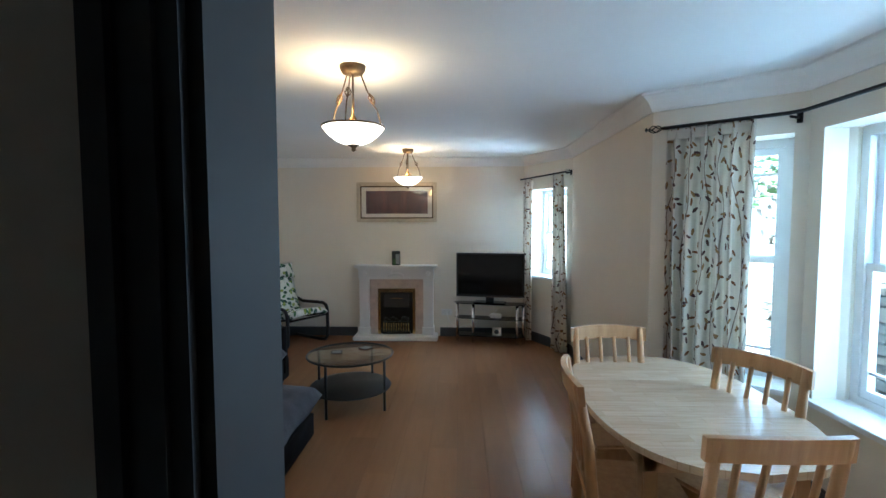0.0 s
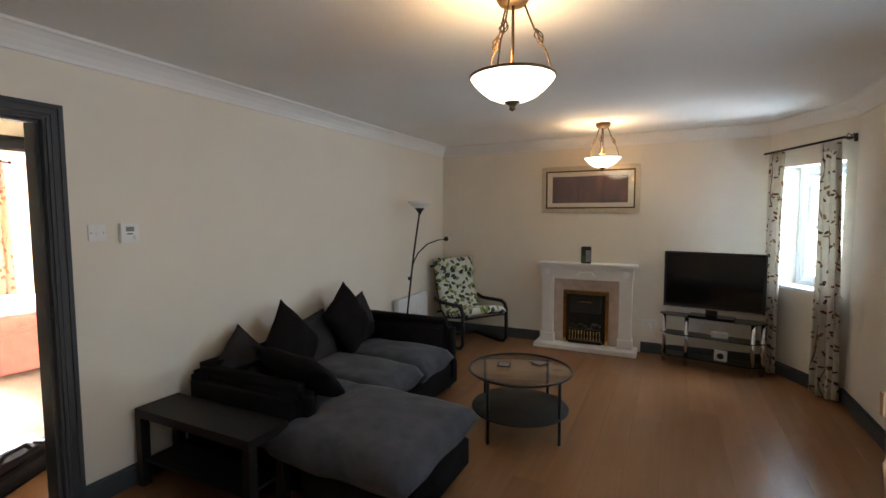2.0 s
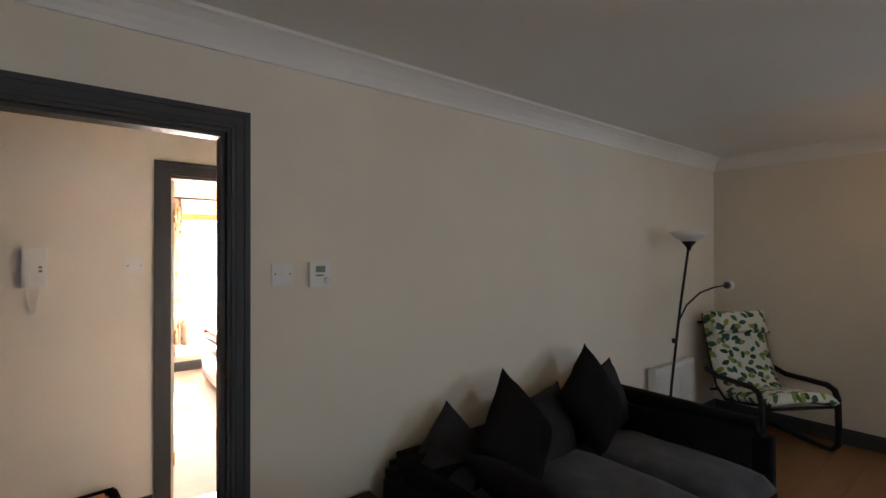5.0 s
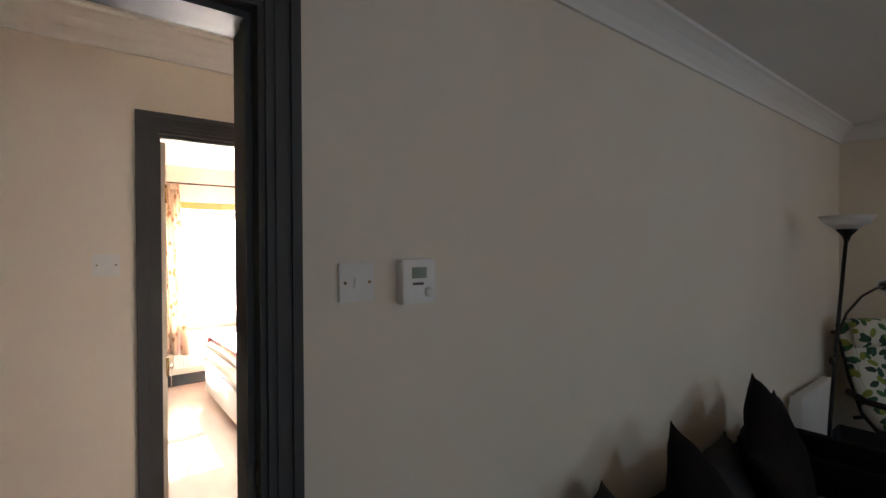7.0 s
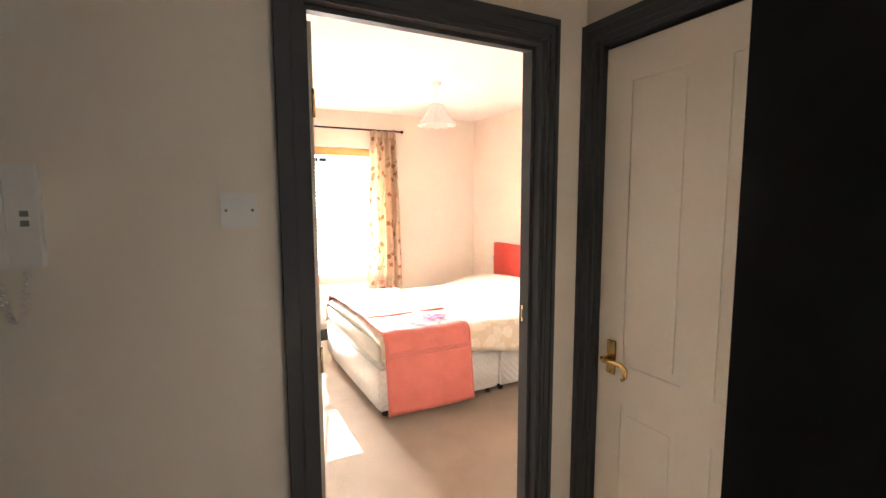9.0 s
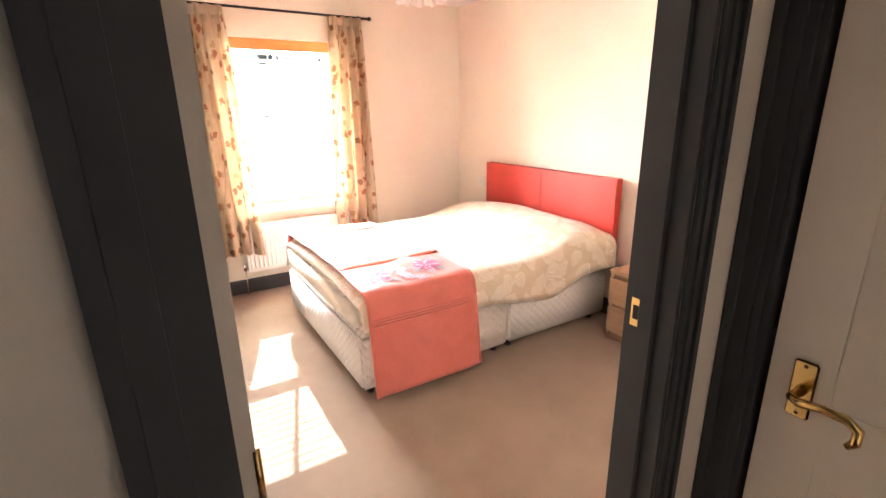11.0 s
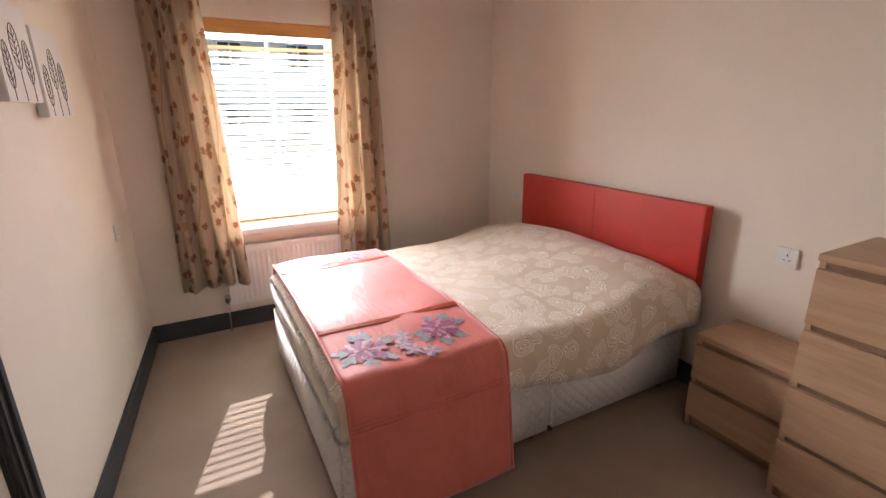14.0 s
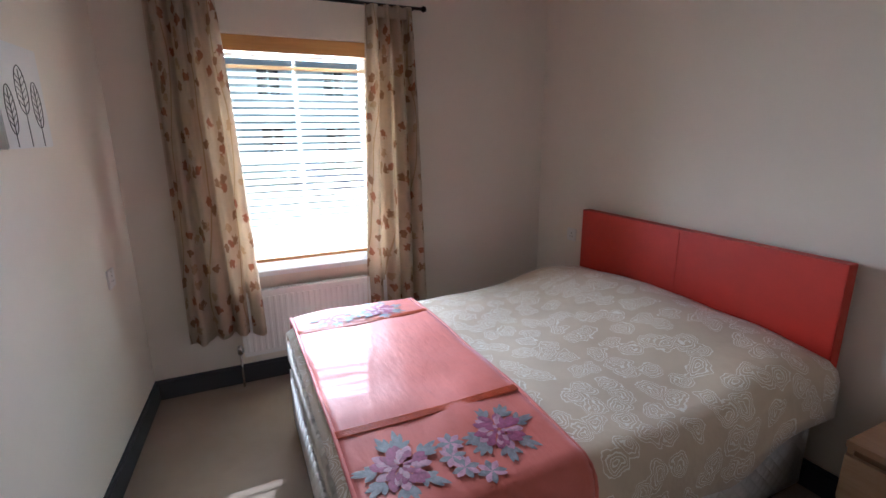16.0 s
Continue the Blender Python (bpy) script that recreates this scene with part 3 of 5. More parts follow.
# local x runs along the wall, local +y towards the room that the doorway's front faces
doorway("door_1", pose(0, L1, 0, 0, 0, -90), L1 - L0, LW, "open cream door in a dark grey frame to the hall", (L1 - L0 - 0.014, 0.004, 82, 1, -0.066))
doorway("door_3", pose(K0, 1.47, 0), K1 - K0, 0.13, "dark grey doorway opening without a leaf")
doorway("door_2", pose(-1.38, B0, 0, 0, 0, 90), B1 - B0, 0.1, "open cream bedroom door in a dark grey frame", (0.052, 0.002, 93.4, 1, -0.066), scribed=0.7)
doorway("door_4", pose(C0, 3.935, 0), C1 - C0, 0.1, "closed cream cupboard door in a dark grey frame", (C1 - C0 - 0.025, -0.056, 180, -1, -0.054))


ang = math.atan2(-0.25, 3.47)
doorway("door_5", Matrix.Translation((-4.85 + S0 * math.cos(ang), 2.91 + S0 * math.sin(ang), 0)) @ Matrix.Rotation(ang, 4, "Z"), S1 - S0, 0.12, "closed cream closet door in a dark grey frame", (0.025, -0.04, 0, 1, -0.075))


# ---- windows ----
def sash_window(name, m, w, z0, z1, thick, label, bars=1, set_back=0.2, cross=True):
    """Two sashes in an opening of width w; local x along the wall, local +y out of the room, from the inner face."""
    win = thing(name, m, label, "window", kind="structure")
    y, mid = set_back, (z0 + z1) / 2
    part("window_frame", boxes((0, y, z0, 0.05, y + 0.09, z1), (w - 0.05, y, z0, w, y + 0.09, z1), (0.05, y, z1 - 0.05, w - 0.05, y + 0.09, z1), (0.05, y, z0, w - 0.05, y + 0.09, z0 + 0.04)), M["sash"], win, "white painted window frame")
    for k, (a, b, yy) in enumerate(((z0 + 0.04, mid + 0.02, y + 0.012), (mid - 0.02, z1 - 0.05, y + 0.048))):
        s = part("sash", boxes((0.05, yy, a, 0.09, yy + 0.032, b), (w - 0.09, yy, a, w - 0.05, yy + 0.032, b), (0.09, yy, a, w - 0.09, yy + 0.032, a + 0.045), (0.09, yy, b - 0.04, w - 0.09, yy + 0.032, b)), M["sash"], win, "white sliding sash")
        for i in range(bars):
            x = 0.09 + (w - 0.18) * (i + 1) / (bars + 1)
            part("glazing_bar", boxes((x - 0.009, yy + 0.004, a + 0.045, x + 0.009, yy + 0.028, b - 0.04)), M["sash"], s)
        if cross:
            zc = a + 0.14 if k == 0 else b - 0.16
            part("glazing_bar", boxes((0.09, yy + 0.006, zc - 0.008, w - 0.09, yy + 0.026, zc + 0.008)), M["sash"], s)
        p = part("pane", boxes((0.088, yy + 0.014, a + 0.04, w - 0.088, yy + 0.018, b - 0.035)), M["pane"], s, "clear window pane")
        p.visible_shadow = False
    part("window_sill", boxes((-0.03, -0.035, z0 - 0.03, w + 0.03, y, z0 + 0.002), bevel=0.004), M["sash"], win, "white painted sill board")
    return win


def on_wall(p, q, s, z=0.0):
    """Local frame at distance s along a wall that runs p to q with the room on its left, y pointing out of the room, x back along it."""
    p, q = Vector(p), Vector(q)
    d = (q - p).normalized()
    a = p + d * s
    return Matrix.Translation((a.x, a.y, z)) @ Matrix.Rotation(math.atan2(d.y, d.x) + math.pi, 4, "Z")


sash_window("window_1", on_wall(LOUNGE[3], LOUNGE[4], 1.03), 0.93, 0.57, 2.06, 0.3, "tall white sash window with a deep bright reveal", 2)
sash_window("window_2", on_wall(LOUNGE[4], LOUNGE[5], 0.62), 0.55, 0.57, 2.06, 0.3, "narrow white sash window in the bay", 1)
sash_window("window_3", on_wall(LOUNGE[2], LOUNGE[3], 0.70), 0.50, 0.57, 2.06, 0.3, "narrow white sash window in the bay", 1)
sash_window("window_4", on_wall(LOUNGE[6], LOUNGE[7], 0.80), 0.70, 0.86, 1.96, 0.3, "small bright window in the canted corner", 1)
sash_window("window_5", on_wall((-4.85, 5.55), (-4.85, 2.905), 5.55 - W0), W1 - W0, WS, WH, 0.42, "white sash bedroom window above a radiator", 1, 0.16, False)

# Venetian blind in the bedroom window
blind = thing("venetian_blind", pose(-4.925, (W0 + W1) / 2, 0), "lowered wooden venetian blind with open slats", "blind")
bw = W1 - W0 - 0.03
part("headrail", boxes((-0.03, -bw / 2, WH - 0.085, 0.045, bw / 2, WH - 0.002), bevel=0.003), M["blind_wood"], blind, "golden pine pelmet")
slat_me = None
for k in range(28):
    z = WS + 0.075 + k * (WH - 0.12 - WS - 0.075) / 28
    if slat_me is None:
        s = part("slat", moved(boxes((-0.025, -bw / 2 + 0.01, -0.0013, 0.025, bw / 2 - 0.01, 0.0013)), pose(0, 0, 0, 0, 30, 0)), M["slat"], blind)
        slat_me = s.data
    else:
        s = new("slat", slat_me)
        s.parent = blind
    s.location = (0, 0, z)
part("bottom_rail", boxes((-0.025, -bw / 2 + 0.01, WS + 0.035, 0.025, bw / 2 - 0.01, WS + 0.055), bevel=0.003), M["blind_wood"], blind, "golden pine bottom rail")
for y in (-bw / 2 + 0.13, bw / 2 - 0.13):
    part("ladder_cord", tube([(0.026, y, WS + 0.05), (0.026, y, WH - 0.08)], 0.0012, 5), M["slat"], blind)


# ---- curtains ----
def curtain(name, a, b, z0, z1, folds, depth, material, label, top=None, seed=0):
    """Gathered cloth between plan points a and b at the hem; top gives the points at the rail."""
    a, b = Vector(a), Vector(b)
    ta, tb = (Vector(p) for p in (top or (a, b)))
    bm = bmesh.new()
    uvl = bm.loops.layers.uv.new("UVMap")
    nu, nz = folds * 10, 26
    rnd = random.Random(seed)
    ph = [rnd.uniform(-0.5, 0.5) for _ in range(folds + 2)]
    amp = [rnd.uniform(0.6, 1.25) for _ in range(folds + 2)]
    grid, cloth = [], (b - a).length * 1.9
    for j in range(nz + 1):
        v = j / nz
        row = []
        for i in range(nu + 1):
            u = i / nu
            f = u * folds
            k = int(f)
            sway = math.sin(2 * math.pi * f + ph[k] * (1 - (f - k)) + ph[k + 1] * (f - k))
            am = amp[k] * (1 - (f - k)) + amp[k + 1] * (f - k)
            body = 1 - 0.55 * max(0.0, (v - 0.9) / 0.1)
            p0, p1 = a.lerp(ta, v ** 1.4), b.lerp(tb, v ** 1.4)
            d = (p1 - p0).normalized()
            n = Vector((-d.y, d.x))
            p = p0.lerp(p1, u + 0.012 * math.sin(5 * v + 9 * u)) + n * depth * body * am * (sway + 0.25 * math.sin(4.4 * math.pi * f + 3 * v))
            row.append((bm.verts.new((p.x, p.y, z0 + (z1 - z0) * v + (0.012 * math.sin(7 * u + seed) if j == 0 else 0))), (u * cloth, v * (z1 - z0))))
        grid.append(row)
    for j in range(nz):
        for i in range(nu):
            q = [grid[j][i], grid[j][i + 1], grid[j + 1][i + 1], grid[j + 1][i]]
            f = bm.faces.new([w[0] for w in q])
            f.smooth = True
            for loop, w in zip(f.loops, q):
                loop[uvl].uv = w[1]
    c = thing(name, pose(0, 0, 0), label, "curtain", "curtains")
    cl = part("cloth", bm, material, c)
    sol = cl.modifiers.new("thickness", "SOLIDIFY")
    sol.thickness = 0.003
    t0, t1 = ta, tb
    d = (t1 - t0).normalized()
    tape = moved(boxes((0, -0.012, z1 - 0.07, (t1 - t0).length, 0.012, z1 - 0.01), bevel=0.004), Matrix.Translation((t0.x, t0.y, 0)) @ Matrix.Rotation(math.atan2(d.y, d.x), 4, "Z"))
    part("heading_tape", tape, material, c)
    return c


def rail(name, pts, label, r=0.011, ends=(True, True), brackets=()):
    rod = thing(name, pose(0, 0, 0), label, "curtain pole")
    part("pole", tube(pts, r), M["iron"], rod)
    for on, p, q in ((ends[0], pts[0], pts[1]), (ends[1], pts[-1], pts[-2])):
        if on:
            d = (Vector(p) - Vector(q)).normalized()
            cage = bmesh.new()
            for k in range(4):
                line = []
                side = d.orthogonal().normalized()
                for i in range(9):
                    s = i / 8
                    rot = Matrix.Rotation(math.pi * (k / 2 + 0.9 * s), 3, d)
                    line.append(Vector(p) + d * (0.09 * s) + rot @ side * 0.026 * math.sin(math.pi * s))
                t = tube(line, 0.0035, 6)
                me = bpy.data.meshes.new("tmp")
                t.to_mesh(me)
                cage.from_mesh(me)
                bpy.data.meshes.remove(me)
                t.free()
            fin = part("finial", cage, M["iron"], rod, "twisted iron cage finial")
            part("finial_tip", lathe([(0.0, -0.014), (0.012, 0), (0.0, 0.016)], 10, tuple(Vector(p) + d * 0.1)), M["iron"], fin)
    for p, w in brackets:
        part("bracket", tube([p, w], 0.008, 8), M["iron"], rod)
        part("wall_plate", boxes((w[0] - 0.012, w[1] - 0.012, w[2] - 0.03, w[0] + 0.012, w[1] + 0.012, w[2] + 0.03), bevel=0.003), M["iron"], rod)
    return rod


RZ = 2.16
bay_line = [(4.02, 4.10, RZ), (4.30, 3.88, RZ), (4.54, 3.69, RZ), (4.575, 3.62, RZ), (4.58, 3.2, RZ), (4.58, 2.63, RZ), (4.54, 2.57, RZ), (4.02, 2.17, RZ)]
rail("curtain_rail", bay_line, "black iron curtain pole bent round the bay", 0.011, brackets=(((4.545, 3.685, RZ - 0.02), (4.62, 3.72, RZ - 0.02)), ((4.545, 2.575, RZ - 0.02), (4.62, 2.53, RZ - 0.02))))
curtain("curtain", (4.05, 4.085), (4.42, 3.79), 0.02, RZ - 0.01, 6, 0.035, M["lounge_curtain"], "cream floor-length curtain with trailing brown leaves", seed=3)
curtain("curtain", (4.42, 2.47), (4.06, 2.20), 0.02, RZ - 0.01, 6, 0.035, M["lounge_curtain"], "cream floor-length curtain with trailing brown leaves", seed=5)
rail("curtain_rail", [(3.90, 6.36, 2.12), (3.50, 7.12, 2.10)], "black iron curtain pole over the small corner window", 0.010, (True, False), (((3.89, 6.38, 2.12), (3.985, 6.42, 2.12)),))
curtain("curtain", (3.935, 6.31), (3.80, 6.57), 0.03, 2.10, 4, 0.03, M["lounge_curtain"], "cream floor-length curtain with trailing brown leaves", ((3.89, 6.40), (3.80, 6.56)), seed=8)
curtain("curtain", (3.62, 6.90), (3.535, 7.06), 0.03, 2.09, 3, 0.025, M["lounge_curtain"], "cream floor-length curtain with trailing brown leaves", seed=9)
rail("curtain_rail", [(-4.76, 3.06, 2.205), (-4.76, 4.58, 2.205)], "thin black iron curtain pole with ball ends", 0.009, (False, False), (((-4.76, 3.09, 2.205), (-4.847, 3.09, 2.205)), ((-4.76, 4.53, 2.205), (-4.847, 4.53, 2.205))))
for y in (3.05, 4.59):
    b = part("pole_ball", lathe([(0.0, -0.018), (0.013, -0.012), (0.018, 0), (0.013, 0.012), (0.0, 0.018)], 14, (-4.76, y, 2.205)), M["iron"], [o for o in scene.objects if o.name.startswith("curtain_rail") and not o.parent][-1])
curtain("curtain", (-4.73, 3.53), (-4.73, 3.13), 0.36, 2.20, 4, 0.042, M["bed_curtain"], "beige short curtain with rust flowers and scrolls", ((-4.74, 3.45), (-4.74, 3.15)), seed=11)
curtain("curtain", (-4.73, 4.56), (-4.73, 4.16), 0.34, 2.20, 4, 0.042, M["bed_curtain"], "beige short curtain with rust flowers and scrolls", ((-4.74, 4.50), (-4.74, 4.23)), seed=12)


# ---- ceiling lamps ----
def pendant(x, y):
    p = thing("pendant_lamp", pose(x, y, H - 0.02), "lit bronze pendant with an alabaster glass bowl", "ceiling lamp", "lounge pendants")
    part("ceiling_rose", lathe([(0.0, -0.03), (0.03, -0.03), (0.055, -0.022), (0.068, 0.0), (0.07, 0.02)], 28), M["bronze"], p)
    part("stem", tube([(0, 0, -0.03), (0, 0, -0.24), (0, 0, -0.26), (0, 0, -0.3)], [0.006, 0.006, 0.018, 0.022]), M["bronze"], p)
    part("bowl", lathe([(0.166, -0.305), (0.168, -0.31), (0.157, -0.325), (0.132, -0.352), (0.097, -0.38), (0.055, -0.398), (0.02, -0.403), (0.015, -0.399), (0.055, -0.393), (0.097, -0.375), (0.13, -0.347), (0.154, -0.32), (0.164, -0.305)], 40), M["bowl"], p, "glowing alabaster glass bowl")
    part("rim", tube([(0.169 * math.cos(a), 0.169 * math.sin(a), -0.306) for a in (2 * math.pi * k / 40 for k in range(40))], 0.0055, 8, True), M["bronze"], p, "dark bronze rim")
    part("finial", lathe([(0.0, -0.395), (0.03, -0.397), (0.032, -0.405), (0.014, -0.415), (0.011, -0.424), (0.014, -0.43), (0.0, -0.44)], 18), M["bronze"], p)
    part("lamp_holder", lathe([(0.0, -0.25), (0.05, -0.29), (0.05, -0.305), (0.0, -0.31)], 20), M["brass"], p)
    part("bulb", lathe([(0.0, -0.30), (0.02, -0.305), (0.028, -0.33), (0.018, -0.352), (0.0, -0.36)], 16, (0.06, 0.0, 0.0)), M["bulb"], p, "lit bulb")
    for k in range(3):
        a = 2 * math.pi * k / 3 + 0.5
        c, s = math.cos(a), math.sin(a)
        r = part("hanger", tube([(c * 0.045, s * 0.045, -0.02), (c * 0.085, s * 0.085, -0.115), (c * 0.1, s * 0.1, -0.13), (c * 0.108, s * 0.108, -0.165), (c * 0.135, s * 0.135, -0.2), (c * 0.166, s * 0.166, -0.305)], 0.0038, 8), M["bronze"], p)
        for t in range(4):
            line = []
            for i in range(9):
                q = i / 8
                w = 0.017 * math.sin(math.pi * q)
                an = math.pi * (t / 2 + q)
                rr = 0.092 + 0.025 * q + w * math.cos(an)
                line.append((c * rr - s * w * math.sin(an), s * rr + c * w * math.sin(an), -0.115 - 0.06 * q))
            part("twist", tube(line, 0.0028, 6), M["bronze"], r)
    lamp = new("pendant_bulb_light", bpy.data.lights.new("pendant_bulb_light", "POINT"))
    lamp.data.energy, lamp.data.color, lamp.data.shadow_soft_size = LAMP_W, (1.0, 0.50, 0.14), 0.04
    lamp.location = (x - 0.03, y, H - 0.235)
    return p


LAMP_W = 0.18
pendant(2.125, 3.54)
pendant(2.10, 6.44)

sm = thing("smoke_alarm", pose(1.27, 2.93, H), "round white smoke alarm on the ceiling", "smoke alarm")
part("base", lathe([(0.0, -0.012), (0.06, -0.012), (0.062, 0)], 32), M["plastic"], sm)
part("cover", lathe([(0.0, -0.045), (0.035, -0.044), (0.05, -0.035), (0.056, -0.022), (0.056, -0.012)], 32), M["plastic"], sm)
part("vent_ring", lathe([(0.0565, -0.026), (0.058, -0.026), (0.058, -0.02), (0.0565, -0.02)], 32), M["grey_mesh"], sm, "dark vent slot")

bl = thing("pendant_lamp", pose(-3.4, 4.32, H), "small white pleated bedroom pendant shade", "ceiling lamp")
part("ceiling_rose", lathe([(0.0, -0.03), (0.035, -0.028), (0.042, -0.005), (0.042, 0)], 20), M["plastic"], bl)
part("flex", tube([(0, 0, -0.03), (0, 0, -0.19)], 0.0035, 6), M["plastic"], bl)
shade_bm = bmesh.new()
tops = [shade_bm.verts.new(((0.045 + 0.004 * (k % 2)) * math.cos(math.pi * k / 24), (0.045 + 0.004 * (k % 2)) * math.sin(math.pi * k / 24), -0.17)) for k in range(48)]
mids = [shade_bm.verts.new(((0.085 + 0.008 * (k % 2)) * math.cos(math.pi * k / 24), (0.085 + 0.008 * (k % 2)) * math.sin(math.pi * k / 24), -0.26)) for k in range(48)]
lows = [shade_bm.verts.new(((0.145 + 0.012 * (k % 2)) * math.cos(math.pi * k / 24), (0.145 + 0.012 * (k % 2)) * math.sin(math.pi * k / 24), -0.33 - 0.008 * (k % 4 < 2))) for k in range(48)]
for a, b in ((tops, mids), (mids, lows)):
    for k in range(48):
        shade_bm.faces.new((a[k], a[(k + 1) % 48], b[(k + 1) % 48], b[k]))
part("shade", shade_bm, M["opal"], bl, "white pleated shade").modifiers.new("thickness", "SOLIDIFY").thickness = 0.002


# ---- radiators ----
def radiator(m, w, z0, z1, label):
    """Local x along the wall, y away from it."""
    r = thing("radiator", m, label, "radiator")
    bm = boxes((0, 0.075, z0, w, 0.088, z1), (0, 0.035, z0, w, 0.045, z1), bevel=0.003)
    n = int(w / 0.034)
    for k in range(n):
        x = 0.025 + k * (w - 0.05) / (n - 1)
        part("rib", boxes((x - 0.008, 0.087, z0 + 0.03, x + 0.008, 0.095, z1 - 0.035), bevel=0.002, seg=1), M["white"], r)
    part("panel", bm, M["white"], r, "white ribbed steel panel")
    part("side_panel", boxes((-0.004, 0.03, z0 + 0.01, 0.002, 0.09, z1 + 0.002)), M["white"], r)
    part("side_panel", boxes((w - 0.002, 0.03, z0 + 0.01, w + 0.004, 0.09, z1 + 0.002)), M["white"], r)
    grille = bmesh.new()
    for k in range(int(w / 0.02)):
        box(grille, k * 0.02 + 0.004, 0.04, z1 - 0.004, k * 0.02 + 0.012, 0.08, z1 + 0.001)
    part("top_grille", grille, M["white"], r)
    for x in (0.1, w - 0.1):
        part("bracket", boxes((x - 0.015, 0.001, z0 + 0.08, x + 0.015, 0.036, z1 - 0.08)), M["white"], r)
    for x, s in ((0, -1), (w, 1)):
        v = part("valve", lathe([(0.0, 0), (0.016, 0.0), (0.018, 0.03), (0.013, 0.05), (0.0, 0.052)], 14, (x + s * 0.025, 0.06, z0 + 0.02)), M["chrome"], r, "chrome radiator valve")
        part("pipe", tube([(x + s * 0.025, 0.06, z0 + 0.02), (x + s * 0.025, 0.06, 0.0)], 0.0075, 8), M["chrome"], v)
        part("tail", tube([(x + s * 0.025, 0.06, z0 + 0.035), (x, 0.06, z0 + 0.035)], 0.009, 8), M["chrome"], v)
    return r


radiator(pose(-4.85, 4.30, 0, 0, 0, -90), 0.90, 0.20, 0.60, "white ribbed panel radiator below the window")
radiator(pose(0, 6.60, 0, 0, 0, -90), 0.65, 0.15, 0.61, "white panel radiator beside the floor lamp")


# ---- plates on the walls ----
def plate(name, m, w, h, label, category, depth=0.009):
    t = thing(name, m, label, category)
    part("faceplate", boxes((-w / 2, -depth, -h / 2, w / 2, 0.0, h / 2), bevel=0.002), M["plastic"], t)
    return t


def switch(m, label):
    s = plate("light_switch", m, 0.086, 0.086, label, "light switch")
    part("rocker", moved(boxes((-0.009, -0.0125, -0.011, 0.009, -0.008, 0.011), bevel=0.0015), pose(0, 0, 0, 4)), M["plastic"], s)
    for x in (-0.03, 0.03):
        part("screw", lathe([(0.0, -0.001), (0.0035, -0.001), (0.0035, 0.001), (0.0, 0.001)], 10), M["brass"], s).matrix_basis = pose(x, -0.0095, 0, 90)


def socket(m, label, w=0.146):
    s = plate("wall_socket", m, w, 0.086, label, "socket")
    for cx in ((-0.036, 0.036) if w > 0.1 else (0,)):
        for dx, dz, a, b in ((0, 0.010, 0.002, 0.005), (-0.011, -0.012, 0.004, 0.002), (0.011, -0.012, 0.004, 0.002)):
            part("pin_slot", boxes((cx + dx - a, -0.0098, dz - b, cx + dx + a, -0.0088, dz + b)), M["black"], s)
        part("rocker", boxes((cx - 0.006, -0.0125, 0.022, cx + 0.006, -0.008, 0.036), bevel=0.001), M["plastic"], s)


west = lambda y, z, x=0.0: pose(x, y, z, 0, 0, 90)      # on a wall that faces +x
switch(west(3.095, 1.44), "white light switch beside the lounge door")
switch(west(2.693, 1.452, -1.28), "white light switch beside the bedroom door")
th = plate("thermostat", west(3.25, 1.435), 0.095, 0.105, "white room thermostat with a small grey display", "thermostat", 0.028)
part("display", boxes((-0.022, -0.0295, 0.008, 0.02, -0.0275, 0.034)), M["lcd"], th, "grey display")
part("label_bar", boxes((-0.02, -0.0288, -0.008, 0.012, -0.0276, -0.002)), M["line"], th)
part("dial", lathe([(0.0, 0), (0.012, 0), (0.011, 0.006), (0.0, 0.007)], 18), M["plastic"], th).matrix_basis = pose(0.026, -0.028, -0.026, 90)
ic = plate("door_intercom", west(2.265, 1.445, -1.28), 0.098, 0.21, "white entry phone with a coiled cord", "intercom", 0.03)
part("handset", boxes((-0.046, -0.058, -0.10, -0.002, -0.03, 0.10), bevel=0.01), M["plastic"], ic, "white handset")
part("buttons", boxes((0.018, -0.033, 0.0, 0.032, -0.0295, 0.012), (0.018, -0.033, -0.02, 0.032, -0.0295, -0.008)), M["grey_mesh"], ic)
coil = []
for i in range(150):
    q = i / 149
    a = q * 2 * math.pi * 24
    cx, cz = -0.03 + 0.05 * q, -0.105 - 0.12 * math.sin(math.pi * q) ** 0.8
    coil.append((cx + 0.005 * math.cos(a), -0.025 + 0.005 * math.sin(a), cz))
part("cord", tube(coil, 0.0018, 5), M["plastic"], ic, "white coiled cord")
north = lambda x, z: pose(x, 5.55, z)
socket(north(-2.49, 0.835), "white single socket above the bedside drawers", 0.086)
socket(north(-4.46, 0.80), "white single socket behind the bed", 0.086)
socket(pose(-4.45, 2.881, 0.86, 0, 0, 175.9), "white single socket on the wall below the pictures", 0.086)
socket(pose(2.53, 7.23, 0.33), "white double socket beside the fireplace")


